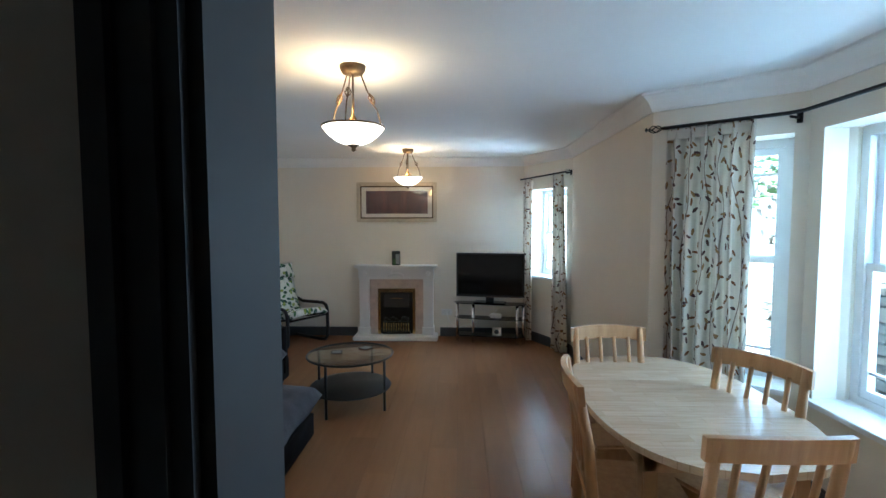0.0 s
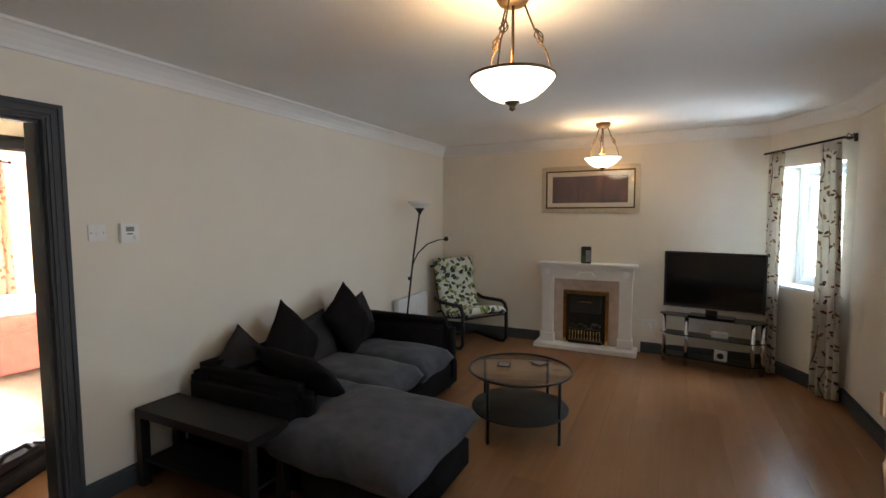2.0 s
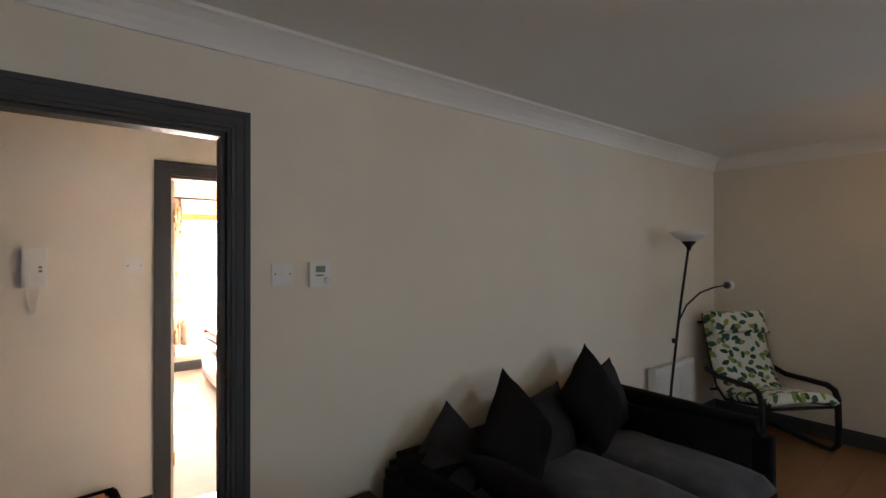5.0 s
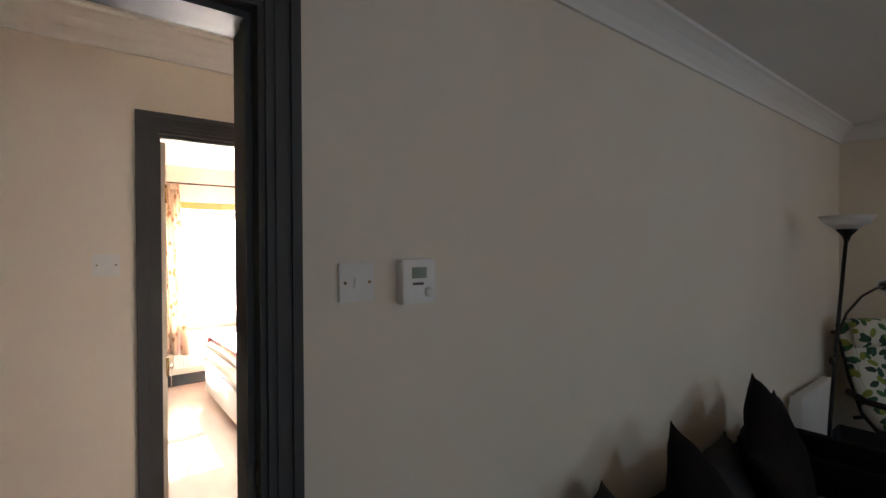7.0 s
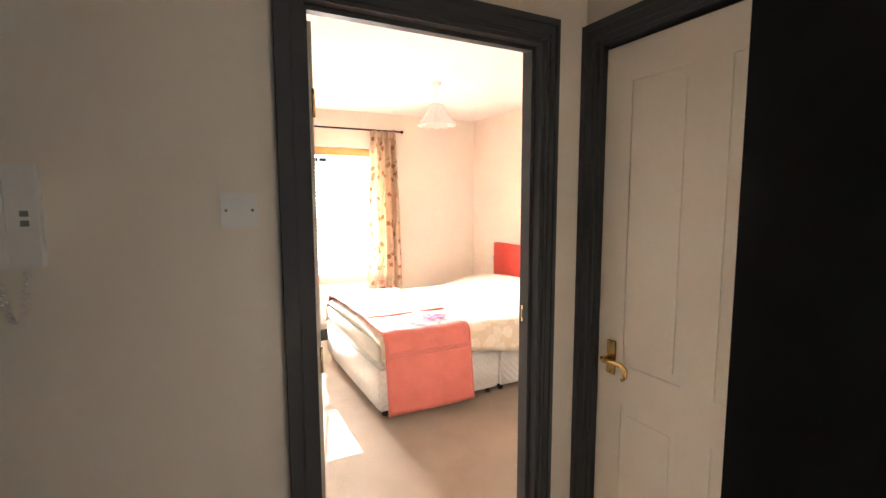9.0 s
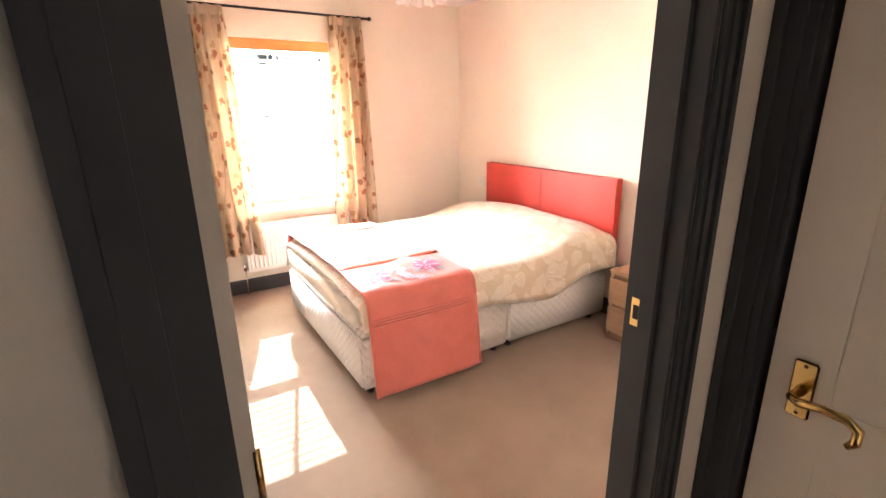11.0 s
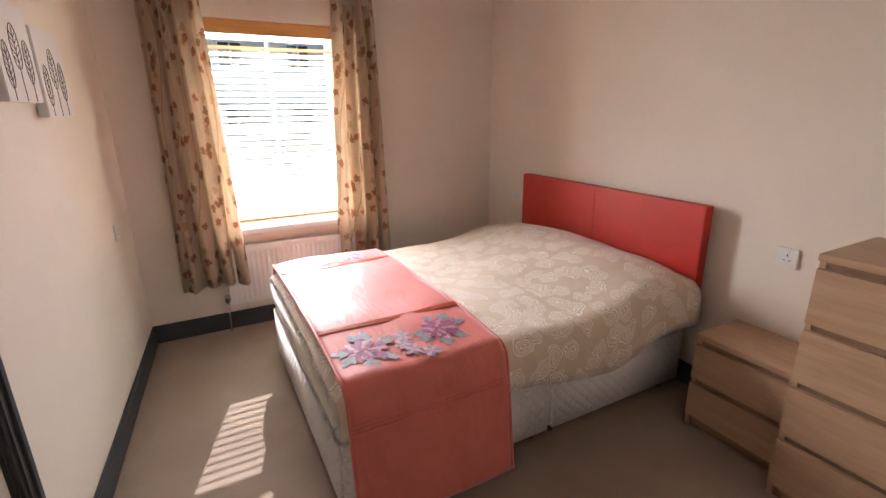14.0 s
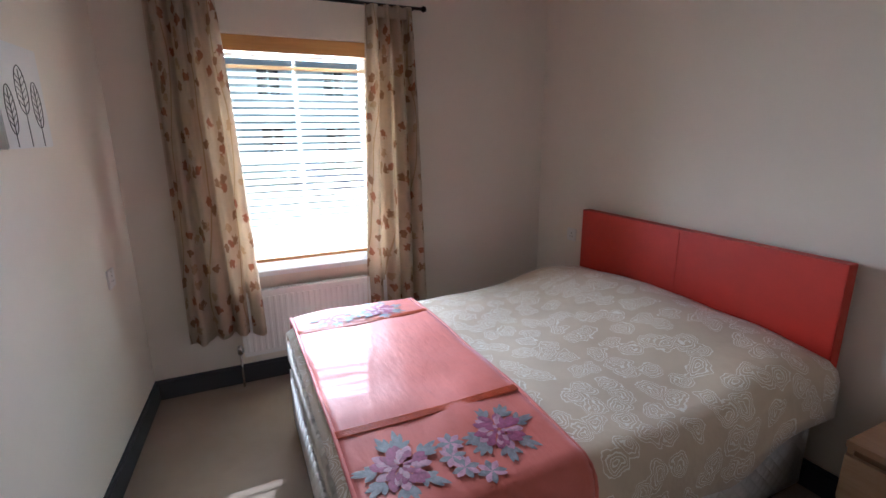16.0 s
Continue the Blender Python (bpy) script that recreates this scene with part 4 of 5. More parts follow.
# ---- lounge furniture ----
def sofa():
    s = thing("corner_sofa", pose(0, 0, 0), "black and charcoal corduroy corner sofa with a chaise", "sofa")
    part("base", rounded(0.06, 3.50, 0.04, 1.04, 5.40, 0.27, 0.02), M["black_cloth"], s, "black cloth plinth")
    part("chaise_base", rounded(1.02, 3.44, 0.04, 1.68, 4.17, 0.25, 0.03), M["black_cloth"], s, "black cloth chaise plinth")
    part("backrest", rounded(0.04, 3.52, 0.1, 0.26, 5.38, 0.62, 0.06), M["black_cloth"], s, "black cloth back frame")
    part("armrest", smooth(boxes((0.05, 3.50, 0.05, 0.98, 3.70, 0.60), bevel=0.07, seg=5)), M["black_cloth"], s, "black cloth arm")
    part("armrest", smooth(boxes((0.05, 5.18, 0.05, 1.05, 5.41, 0.63), bevel=0.075, seg=5)), M["black_cloth"], s, "black cloth arm")
    for k, (y0, y1, x1) in enumerate(((3.70, 4.19, 1.0), (4.19, 4.70, 1.07), (4.70, 5.19, 1.09))):
        bm = pillow(x1 - 0.20, y1 - y0 + 0.03, 0.24, 0.22, 18, 0.012, k * 3.1)
        part("seat_cushion", moved(bm, pose((0.22 + x1) / 2, (y0 + y1) / 2, 0.325)), M["grey_cord"], s, "charcoal corduroy seat cushion")
    bm = pillow(0.90, 0.86, 0.24, 0.2, 22, 0.014, 9.0)
    part("chaise_cushion", moved(bm, pose(1.27, 3.80, 0.325, 0, 1, 0)), M["grey_cord"], s, "charcoal corduroy chaise cushion")
    for x, y in ((0.12, 3.55), (0.12, 5.34), (0.98, 5.34), (1.6, 3.52), (1.6, 4.1)):
        part("foot", lathe([(0.02, 0), (0.025, 0.045)], 12, (x, y, 0)), M["black"], s)


def cushion(m, size, mat, label, seed=0):
    c = thing("scatter_cushion", m, label, "cushion", "sofa cushions")
    part("cover", pillow(size, size, 0.16, 0.55, 16, 0.012, seed), mat, c)


sofa()
cushion(pose(0.18, 3.84, 0.53, 0, 78, 0) @ pose(0, 0, 0, 0, 0, 42), 0.40, M["ash_cloth"], "dark grey cushion leaning on the sofa back", 1)
cushion(pose(0.30, 4.17, 0.61, 0, 68, 12) @ pose(0, 0, 0, 0, 0, 36), 0.48, M["black_cloth"], "black cushion propped on its corner", 2)
cushion(pose(0.22, 4.48, 0.54, 0, 76, 0) @ pose(0, 0, 0, 0, 0, 8), 0.42, M["ash_cloth"], "dark grey cushion leaning on the sofa back", 3)
cushion(pose(0.30, 4.81, 0.66, 0, 70, 6) @ pose(0, 0, 0, 0, 0, 28), 0.48, M["black_cloth"], "black cushion propped on its corner", 4)
cushion(pose(0.22, 5.03, 0.58, 0, 78, -6) @ pose(0, 0, 0, 0, 0, 18), 0.42, M["ash_cloth"], "dark grey cushion leaning on the sofa back", 5)
cushion(pose(0.74, 3.80, 0.57, -38, 14, 10), 0.50, M["black_cloth"], "black cushion slumped over the sofa arm", 6)

bench = thing("side_table", pose(0.03, 3.22, 0), "low black-brown bench table against the wall", "side table")
part("tabletop", boxes((0, 0, 0.40, 0.90, 0.26, 0.45), bevel=0.002), M["black_wood"], bench)
part("shelf", boxes((0.05, 0.02, 0.14, 0.85, 0.24, 0.155)), M["black_wood"], bench)
for x in (0, 0.85):
    for y in (0, 0.21):
        part("leg", boxes((x, y, 0, x + 0.05, y + 0.05, 0.40)), M["black_wood"], bench)

ct = thing("coffee_table", pose(1.78, 4.83, 0), "round glass coffee table with a dark lower shelf", "coffee table")
part("glass_top", lathe([(0.0, 0.442), (0.345, 0.442), (0.352, 0.446), (0.345, 0.45), (0.0, 0.45)], 56), M["table_glass"], ct, "clear round glass top")
part("top_ring", tube([(0.355 * math.cos(a), 0.355 * math.sin(a), 0.444) for a in (2 * math.pi * k / 56 for k in range(56))], 0.009, 8, True), M["iron"], ct)
part("lower_shelf", lathe([(0.0, 0.165), (0.335, 0.165), (0.34, 0.172), (0.335, 0.18), (0.0, 0.18)], 48), M["black_wood"], ct, "dark round shelf")
for a in (-113, -20, 67, 160):
    c, s_ = math.cos(radians(a)), math.sin(radians(a))
    part("leg", tube([(c * 0.325, s_ * 0.325, 0), (c * 0.325, s_ * 0.325, 0.44)], 0.011, 10), M["iron"], ct)
for x, y, r in ((1.66, 4.84, 12), (1.88, 4.98, 60)):
    co = thing("coaster", pose(x, y, 0.4505, 0, 0, r), "small square dark coaster on the glass", "coaster", "coasters")
    part("tile", boxes((-0.047, -0.047, 0, 0.047, 0.047, 0.005), bevel=0.001), M["black_wood"], co)
    part("picture", boxes((-0.036, -0.036, 0.005, 0.036, 0.036, 0.0056)), M["grey_mesh"], co)


def armchair():
    """Bentwood cantilever chair; local -y is its front."""
    m = pose(0.53, 6.82, 0, 0, 0, 58)
    c = thing("armchair", m, "black bentwood armchair with a leafy white cushion", "armchair")
    for x in (-0.31, 0.31):
        line = [(x, 0.30, 0.018), (x, -0.20, 0.018), (x, -0.30, 0.03), (x, -0.345, 0.08), (x, -0.35, 0.2), (x, -0.345, 0.42), (x, -0.32, 0.48), (x, -0.26, 0.505), (x, -0.1, 0.50), (x, 0.12, 0.49), (x, 0.25, 0.52)]
        part("side_frame", tube(line, 0.021, 10), M["black_wood"], c, "black bentwood leg and arm")
    for x in (-0.25, 0.25):
        part("seat_rail", tube([(x, -0.34, 0.39), (x, -0.1, 0.335), (x, 0.1, 0.30), (x, 0.2, 0.38), (x, 0.3, 0.62), (x, 0.38, 0.95)], 0.014, 8), M["black_wood"], c)
    for y, z in ((0.28, 0.018), (-0.33, 0.36), (0.2, 0.36), (0.36, 0.90)):
        part("cross_rail", tube([(-0.31, y, z), (0.31, y, z)], 0.013, 8), M["black_wood"], c)
    prof = [(-0.39, 0.405), (-0.36, 0.43), (-0.2, 0.405), (-0.02, 0.37), (0.09, 0.365), (0.155, 0.42), (0.21, 0.55), (0.27, 0.72), (0.315, 0.86), (0.345, 0.97), (0.36, 0.99)]
    bm = bmesh.new()
    uvl = bm.loops.layers.uv.new("UVMap")
    rows, run = [], 0.0
    for i, (y, z) in enumerate(prof):
        if i:
            run += math.dist(prof[i - 1], prof[i])
        row = []
        for j in range(11):
            u = j / 10
            puff = 0.055 * (1 - abs(2 * u - 1) ** 4) * (0.35 if i in (0, len(prof) - 1) else 1) * (0.75 if i == 4 else 1)
            k, n = max(1, min(len(prof) - 2, i)), None
            d = Vector((prof[k + 1][0] - prof[k - 1][0], prof[k + 1][1] - prof[k - 1][1])).normalized()
            row.append((bm.verts.new(((u - 0.5) * 0.56, y - d.y * puff, z + d.x * puff)), (u * 0.56, run)))
        rows.append(row)
    for a, b in zip(rows, rows[1:]):
        for j in range(10):
            q = [a[j], a[j + 1], b[j + 1], b[j]]
            f = bm.faces.new([w[0] for w in q])
            f.smooth = True
            for loop, w in zip(f.loops, q):
                loop[uvl].uv = w[1]
    cu = part("cushion", bm, M["leaf_cloth"], c, "white padded cushion printed with green leaves")
    sol = cu.modifiers.new("thickness", "SOLIDIFY")
    sol.thickness, sol.offset = 0.05, -1
    hp = pillow(0.54, 0.20, 0.11, 0.4, 12)
    u2 = hp.loops.layers.uv.new("UVMap")
    for f in hp.faces:
        for loop in f.loops:
            loop[u2].uv = (loop.vert.co.x + 3.3, loop.vert.co.y + 1.7)
    part("head_pad", moved(hp, pose(0, 0.265, 0.91, 72, 0, 0)), M["leaf_cloth"], c, "leafy head cushion")


armchair()

fl = thing("floor_lamp", pose(0.22, 5.84, 0), "black uplighter floor lamp with a reading arm", "floor lamp")
part("base", lathe([(0.0, 0.0), (0.12, 0.0), (0.125, 0.012), (0.03, 0.03), (0.0, 0.032)], 28), M["iron"], fl)
part("pole", tube([(0, 0, 0.03), (0.01, 0.07, 0.56), (0.025, 0.17, 1.1), (0.035, 0.29, 1.56)], 0.010, 8), M["iron"], fl)
part("cup", lathe([(0.012, 1.53), (0.02, 1.56), (0.052, 1.60), (0.05, 1.605), (0.0, 1.57)], 22, (0.035, 0.295, 0)), M["iron"], fl, "black metal cup")
part("shade", lathe([(0.045, 1.60), (0.10, 1.635), (0.135, 1.68), (0.131, 1.68), (0.095, 1.64), (0.0, 1.605)], 32, (0.035, 0.295, 0)), M["opal"], fl, "white opal bowl shade")
arm = part("reading_arm", tube([(0.018, 0.14, 0.98), (0.05, 0.22, 1.12), (0.09, 0.36, 1.21), (0.12, 0.55, 1.245), (0.13, 0.70, 1.25)], 0.007, 8), M["iron"], fl, "thin bent reading arm")
hd = lathe([(0.01, 0), (0.018, 0.02), (0.03, 0.055), (0.028, 0.056), (0.0, 0.02)], 16)
part("lamp_head", moved(hd, pose(0.13, 0.70, 1.25, -90, 0, 0)), M["iron"], arm)
sh = lathe([(0.03, 0.055), (0.045, 0.09), (0.043, 0.09), (0.0, 0.06)], 18)
part("small_shade", moved(sh, pose(0.13, 0.70, 1.25, -90, 0, 0)), M["opal"], arm, "small white shade")
part("switch_knob", lathe([(0.0, -0.02), (0.016, -0.015), (0.016, 0.015), (0.0, 0.02)], 10, (0.012, 0.1, 0.86)), M["iron"], fl)

# fireplace
fp = thing("fireplace", pose(1.86, 7.229, 0), "white carved mantel with marble back and electric fire", "fireplace")
part("hearth", boxes((-0.555, -0.29, 0.001, 0.555, 0, 0.05), bevel=0.006), M["white"], fp, "white hearth slab")
part("back_panel", boxes((-0.40, -0.10, 0.05, -0.255, -0.02, 0.80), (0.255, -0.10, 0.05, 0.40, -0.02, 0.80), (-0.255, -0.10, 0.665, 0.255, -0.02, 0.80), bevel=0.003), M["marble"], fp, "pinkish cream marble panel")
for sx in (-1, 1):
    x0, x1 = sorted((sx * 0.36, sx * 0.49))
    pl = part("pilaster", boxes((x0, -0.15, 0.05, x1, 0, 0.80), (x0 - 0.012, -0.165, 0.05, x1 + 0.012, 0, 0.15), (x0 + 0.025, -0.158, 0.18, x1 - 0.025, -0.15, 0.76), bevel=0.003), M["white"], fp, "white fluted pilaster")
    part("scroll", tube([((x0 + x1) / 2 + 0.032 * (1 - k / 26) * math.cos(k * 0.55), -0.172, 0.865 + 0.036 * (1 - k / 26) * math.sin(k * 0.55)) for k in range(24)], 0.008, 7), M["white"], pl, "carved scroll")
part("frieze", boxes((-0.50, -0.16, 0.80, 0.50, 0, 0.93), (-0.36, -0.166, 0.795, 0.36, -0.10, 0.815), bevel=0.003), M["white"], fp)
part("mantel_shelf", boxes((-0.545, -0.215, 0.955, 0.545, 0, 0.98), (-0.525, -0.195, 0.94, 0.525, 0, 0.955), (-0.51, -0.18, 0.925, 0.51, 0, 0.94), bevel=0.004), M["white"], fp, "white moulded shelf")
for k in range(5):
    a = (k - 2) * 0.45
    part("carving", moved(pillow(0.09 - 0.01 * abs(k - 2), 0.03, 0.02, 0.5, 8), pose((k - 2) * 0.038, -0.162, 0.868 - 0.006 * abs(k - 2), 90, (k - 2) * 22, 0)), M["white"], fp, "carved leaf")
fire = part("fire_surround", boxes((-0.25, -0.115, 0.05, -0.215, -0.06, 0.66), (0.215, -0.115, 0.05, 0.25, -0.06, 0.66), (-0.215, -0.115, 0.615, 0.215, -0.06, 0.66), bevel=0.004), M["brass"], fp, "polished brass trim")
part("firebox", boxes((-0.215, -0.075, 0.05, 0.215, -0.02, 0.615)), M["coal"], fp, "black firebox")
part("hood", moved(boxes((-0.17, -0.02, -0.09, 0.17, 0.02, 0.09), bevel=0.01), pose(0, -0.11, 0.50, -18)), M["coal"], fp, "black sloping hood")
part("hood_trim", tube([(-0.08, -0.135, 0.535), (0.0, -0.14, 0.54), (0.08, -0.135, 0.535)], 0.004, 6), M["brass"], fp)
gr = part("grate", boxes((-0.185, -0.15, 0.06, 0.185, -0.08, 0.09), (-0.185, -0.155, 0.215, 0.185, -0.14, 0.228)), M["coal"], fp, "black fire grate")
for k in range(11):
    x = -0.165 + k * 0.033
    part("grate_bar", tube([(x, -0.148, 0.09), (x, -0.158, 0.15), (x, -0.148, 0.218)], 0.006, 7), M["brass"], gr, "brass bar")
rnd = random.Random(4)
for k in range(16):
    part("coal", moved(pillow(0.07, 0.06, 0.05, 0.4, 5, 0.01, k), pose(rnd.uniform(-0.15, 0.15), -0.11, 0.2 + rnd.uniform(0, 0.07), rnd.uniform(0, 90), rnd.uniform(0, 90), 0)), M["coal"], gr)
pf = thing("photo_tin", pose(1.86, 7.10, 0.98, 0, 0, 8), "small dark printed tin on the mantel", "ornament")
part("body", boxes((-0.055, -0.035, 0, 0.055, 0.035, 0.19), bevel=0.006), M["black"], pf)
part("print", boxes((-0.005, -0.0365, 0.02, 0.05, -0.0348, 0.15)), M["grey_mesh"], pf, "grey printed panel")
part("green_print", boxes((-0.045, -0.0365, 0.01, 0.0, -0.0348, 0.09)), M["leaf"], pf)

pic = thing("framed_picture", pose(1.86, 7.228, 1.815), "wide gilt-framed dusky print behind glass", "picture")
fw, fh = 0.54, 0.267
part("frame", boxes((-fw, -0.03, -fh, fw, -0.001, -fh + 0.05), (-fw, -0.03, fh - 0.05, fw, -0.001, fh), (-fw, -0.03, -fh + 0.05, -fw + 0.05, -0.001, fh - 0.05), (fw - 0.05, -0.03, -fh + 0.05, fw, -0.001, fh - 0.05), bevel=0.006), M["gilt"], pic, "champagne gilt frame")
part("inner_frame", boxes((-fw + 0.05, -0.024, -fh + 0.05, fw - 0.05, -0.001, -fh + 0.066), (-fw + 0.05, -0.024, fh - 0.066, fw - 0.05, -0.001, fh - 0.05), (-fw + 0.05, -0.024, -fh + 0.066, -fw + 0.066, -0.001, fh - 0.066), (fw - 0.066, -0.024, -fh + 0.066, fw - 0.05, -0.001, fh - 0.066)), M["bronze"], pic)
part("mount", boxes((-fw + 0.06, -0.012, -fh + 0.06, fw - 0.06, -0.002, fh - 0.06)), M["mount"], pic, "cream mount")
part("print", boxes((-fw + 0.125, -0.0135, -fh + 0.115, fw - 0.125, -0.0118, fh - 0.115)), M["print"], pic, "dusky purple woodland print")
g = part("glazing", boxes((-fw + 0.06, -0.0165, -fh + 0.06, fw - 0.06, -0.0145, fh - 0.06)), M["picture_glass"], pic, "reflective picture glass")

# television on its stand
tvm = pose(3.10, 6.98, 0, 0, 0, -13)
st = thing("tv_stand", tvm, "black glass corner television stand with chrome legs", "tv stand")
for name, z, k, mat in (("glass_top", 0.50, 1.0, "screen"), ("glass_shelf", 0.31, 0.97, "smoked"), ("glass_shelf", 0.09, 0.97, "smoked")):
    bm = bmesh.new()
    out = [(-0.47 * k, -0.06), (-0.36 * k, -0.16), (0.36 * k, -0.16), (0.47 * k, -0.06), (0.42 * k, 0.07), (-0.42 * k, 0.03)]
    lo, hi = [[bm.verts.new((x, y, zz)) for x, y in out] for zz in (z, z + 0.01)]
    bm.faces.new(lo[::-1]), bm.faces.new(hi)
    for i in range(6):
        bm.faces.new((lo[i], lo[(i + 1) % 6], hi[(i + 1) % 6], hi[i]))
    part(name, bm, M[mat], st, "black glass shelf")
for x, y in ((-0.42, -0.07), (-0.2, -0.12), (0.36, -0.12), (0.43, -0.05)):
    part("leg", tube([(x, y, 0), (x, y, 0.50)], 0.02, 14), M["chrome"], st, "chrome tube leg")
tv = thing("television", tvm @ pose(0.0, -0.02, 0.511), "switched-off black flat-screen television", "television")
part("casing", boxes((-0.44, -0.03, 0.075, 0.44, 0.02, 0.64), bevel=0.006), M["black"], tv, "black plastic casing")
part("screen", boxes((-0.415, -0.0325, 0.105, 0.415, -0.0295, 0.615)), M["screen"], tv, "dark glossy screen")
part("bottom_trim", boxes((-0.44, -0.033, 0.07, 0.44, -0.02, 0.085), bevel=0.003), M["chrome"], tv, "silver trim")
part("neck", boxes((-0.05, -0.02, 0.01, 0.05, 0.02, 0.08)), M["black"], tv)
part("foot", boxes((-0.2, -0.10, 0, 0.2, 0.07, 0.012), bevel=0.004), M["screen"], tv)
bx = thing("set_top_box", tvm @ pose(0.08, -0.05, 0.321), "small white plug box on the glass shelf", "box")
part("case", boxes((-0.07, -0.03, 0, 0.07, 0.04, 0.05), bevel=0.006), M["plastic"], bx)
rt = thing("router", tvm @ pose(0.1, -0.08, 0.101), "white router standing on the lower shelf", "router")
part("case", boxes((-0.055, -0.02, 0, 0.055, 0.02, 0.1), bevel=0.005), M["plastic"], rt)
part("emblem", lathe([(0.0, -0.001), (0.03, -0.001), (0.03, 0.001), (0.0, 0.001)], 20), M["black"], rt).matrix_basis = pose(0, -0.021, 0.05, 90)
cb = thing("cable", pose(0, 0, 0), "white cable trailing behind the stand", "cable")
part("lead", tube([(2.53, 7.21, 0.33), (2.56, 7.17, 0.22), (2.66, 7.17, 0.12), (2.9, 7.13, 0.2), (3.1, 7.0, 0.33), (3.2, 6.98, 0.42)], 0.004, 6), M["plastic"], cb)


# ---- dining table and chairs ----
def dining_chair():
    c = thing("dining_chair", pose(0, 0, 0), "honey beech dining chair with a slatted back", "chair", "chairs round the table")
    part("seat", boxes((-0.21, -0.21, 0.43, 0.21, 0.20, 0.462), bevel=0.012, seg=3), M["beech"], c, "shaped beech seat")
    for x in (-0.185, 0.185):
        part("front_leg", boxes((x - 0.02, -0.20, 0, x + 0.02, -0.16, 0.43), bevel=0.004), M["beech"], c)
        part("back_leg", tube([(x, 0.235, 0), (x, 0.19, 0.25), (x, 0.185, 0.47), (x, 0.205, 0.7), (x, 0.25, 0.94)], [0.019, 0.022, 0.024, 0.021, 0.018], 8), M["beech"], c)
        part("side_rail", boxes((x - 0.01, -0.16, 0.37, x + 0.01, 0.18, 0.43)), M["beech"], c)
    part("front_rail", boxes((-0.165, -0.19, 0.37, 0.165, -0.17, 0.43)), M["beech"], c)
    part("stretcher", boxes((-0.175, -0.01, 0.2, 0.175, 0.01, 0.225)), M["beech"], c)
    bm = bmesh.new()
    rows = []
    for i in range(11):
        u = i / 10 * 2 - 1
        y = 0.27 - 0.035 * u * u
        top = 0.955 - 0.012 * u * u
        rows.append([bm.verts.new(p) for p in ((u * 0.215, y - 0.012, top - 0.075), (u * 0.215, y + 0.012, top - 0.075), (u * 0.215, y + 0.020, top), (u * 0.215, y - 0.004, top))])
    for a, b in zip(rows, rows[1:]):
        for k in range(4):
            bm.faces.new((a[k], a[(k + 1) % 4], b[(k + 1) % 4], b[k]))
    bm.faces.new(rows[0][::-1]), bm.faces.new(rows[-1])
    part("top_rail", bm, M["beech"], c, "curved beech top rail")
    part("lower_rail", boxes((-0.175, 0.185, 0.50, 0.175, 0.205, 0.54), bevel=0.004), M["beech"], c)
    for k in range(4):
        x = -0.12 + 0.08 * k
        part("slat", tube([(x, 0.197, 0.53), (x, 0.21, 0.7), (x, 0.258 - 0.6 * x * x, 0.89)], 0.011, 8), M["beech"], c)
    return c


ch = dining_chair()
ch.matrix_world = pose(3.57, 3.44, 0, 0, 0, 2)
copy_thing(ch, pose(3.42, 2.90, 0, 0, 0, 84))
copy_thing(ch, pose(3.84, 2.99, 0, 0, 0, -62))
copy_thing(ch, pose(3.62, 2.57, 0, 0, 0, 181))

dt = thing("dining_table", pose(3.70, 3.13, 0), "pale beech extending table with rounded ends", "dining table")


def table_slice(y0, y1, hx, hy, z0, z1):
    """The part of the rounded top between two cross lines."""
    bm = bmesh.new()
    ys = [y0 + (y1 - y0) * k / 12 for k in range(13)]
    half = lambda y: hx * max(0.0, 1 - min(1, abs(y) / hy) ** 2.6) ** (1 / 2.6)
    ring = [(half(y), y) for y in ys] + [(-half(y), y) for y in reversed(ys)]
    clean = [p for i, p in enumerate(ring) if math.dist(p, ring[i - 1]) > 1e-4]
    lo, hi = [[bm.verts.new((x, y, z)) for x, y in clean] for z in (z0, z1)]
    bm.faces.new(lo[::-1]), bm.faces.new(hi)
    n = len(clean)
    for i in range(n):
        bm.faces.new((lo[i], lo[(i + 1) % n], hi[(i + 1) % n], hi[i]))
    return bm


for a, b in ((-0.66, -0.2205), (-0.2195, 0.2195), (0.2205, 0.66)):
    part("tabletop", table_slice(a, b, 0.43, 0.66, 0.722, 0.75), M["beech_top"], dt, "pale beech table leaf")
part("apron", boxes((-0.30, -0.42, 0.62, 0.30, -0.40, 0.722), (-0.30, 0.40, 0.62, 0.30, 0.42, 0.722), (-0.31, -0.42, 0.62, -0.29, 0.42, 0.722), (0.29, -0.42, 0.62, 0.31, 0.42, 0.722)), M["beech"], dt)
for x in (-0.28, 0.28):
    for y in (-0.39, 0.39):
        part("leg", boxes((x - 0.03, y - 0.03, 0, x + 0.03, y + 0.03, 0.722), bevel=0.006), M["beech"], dt)

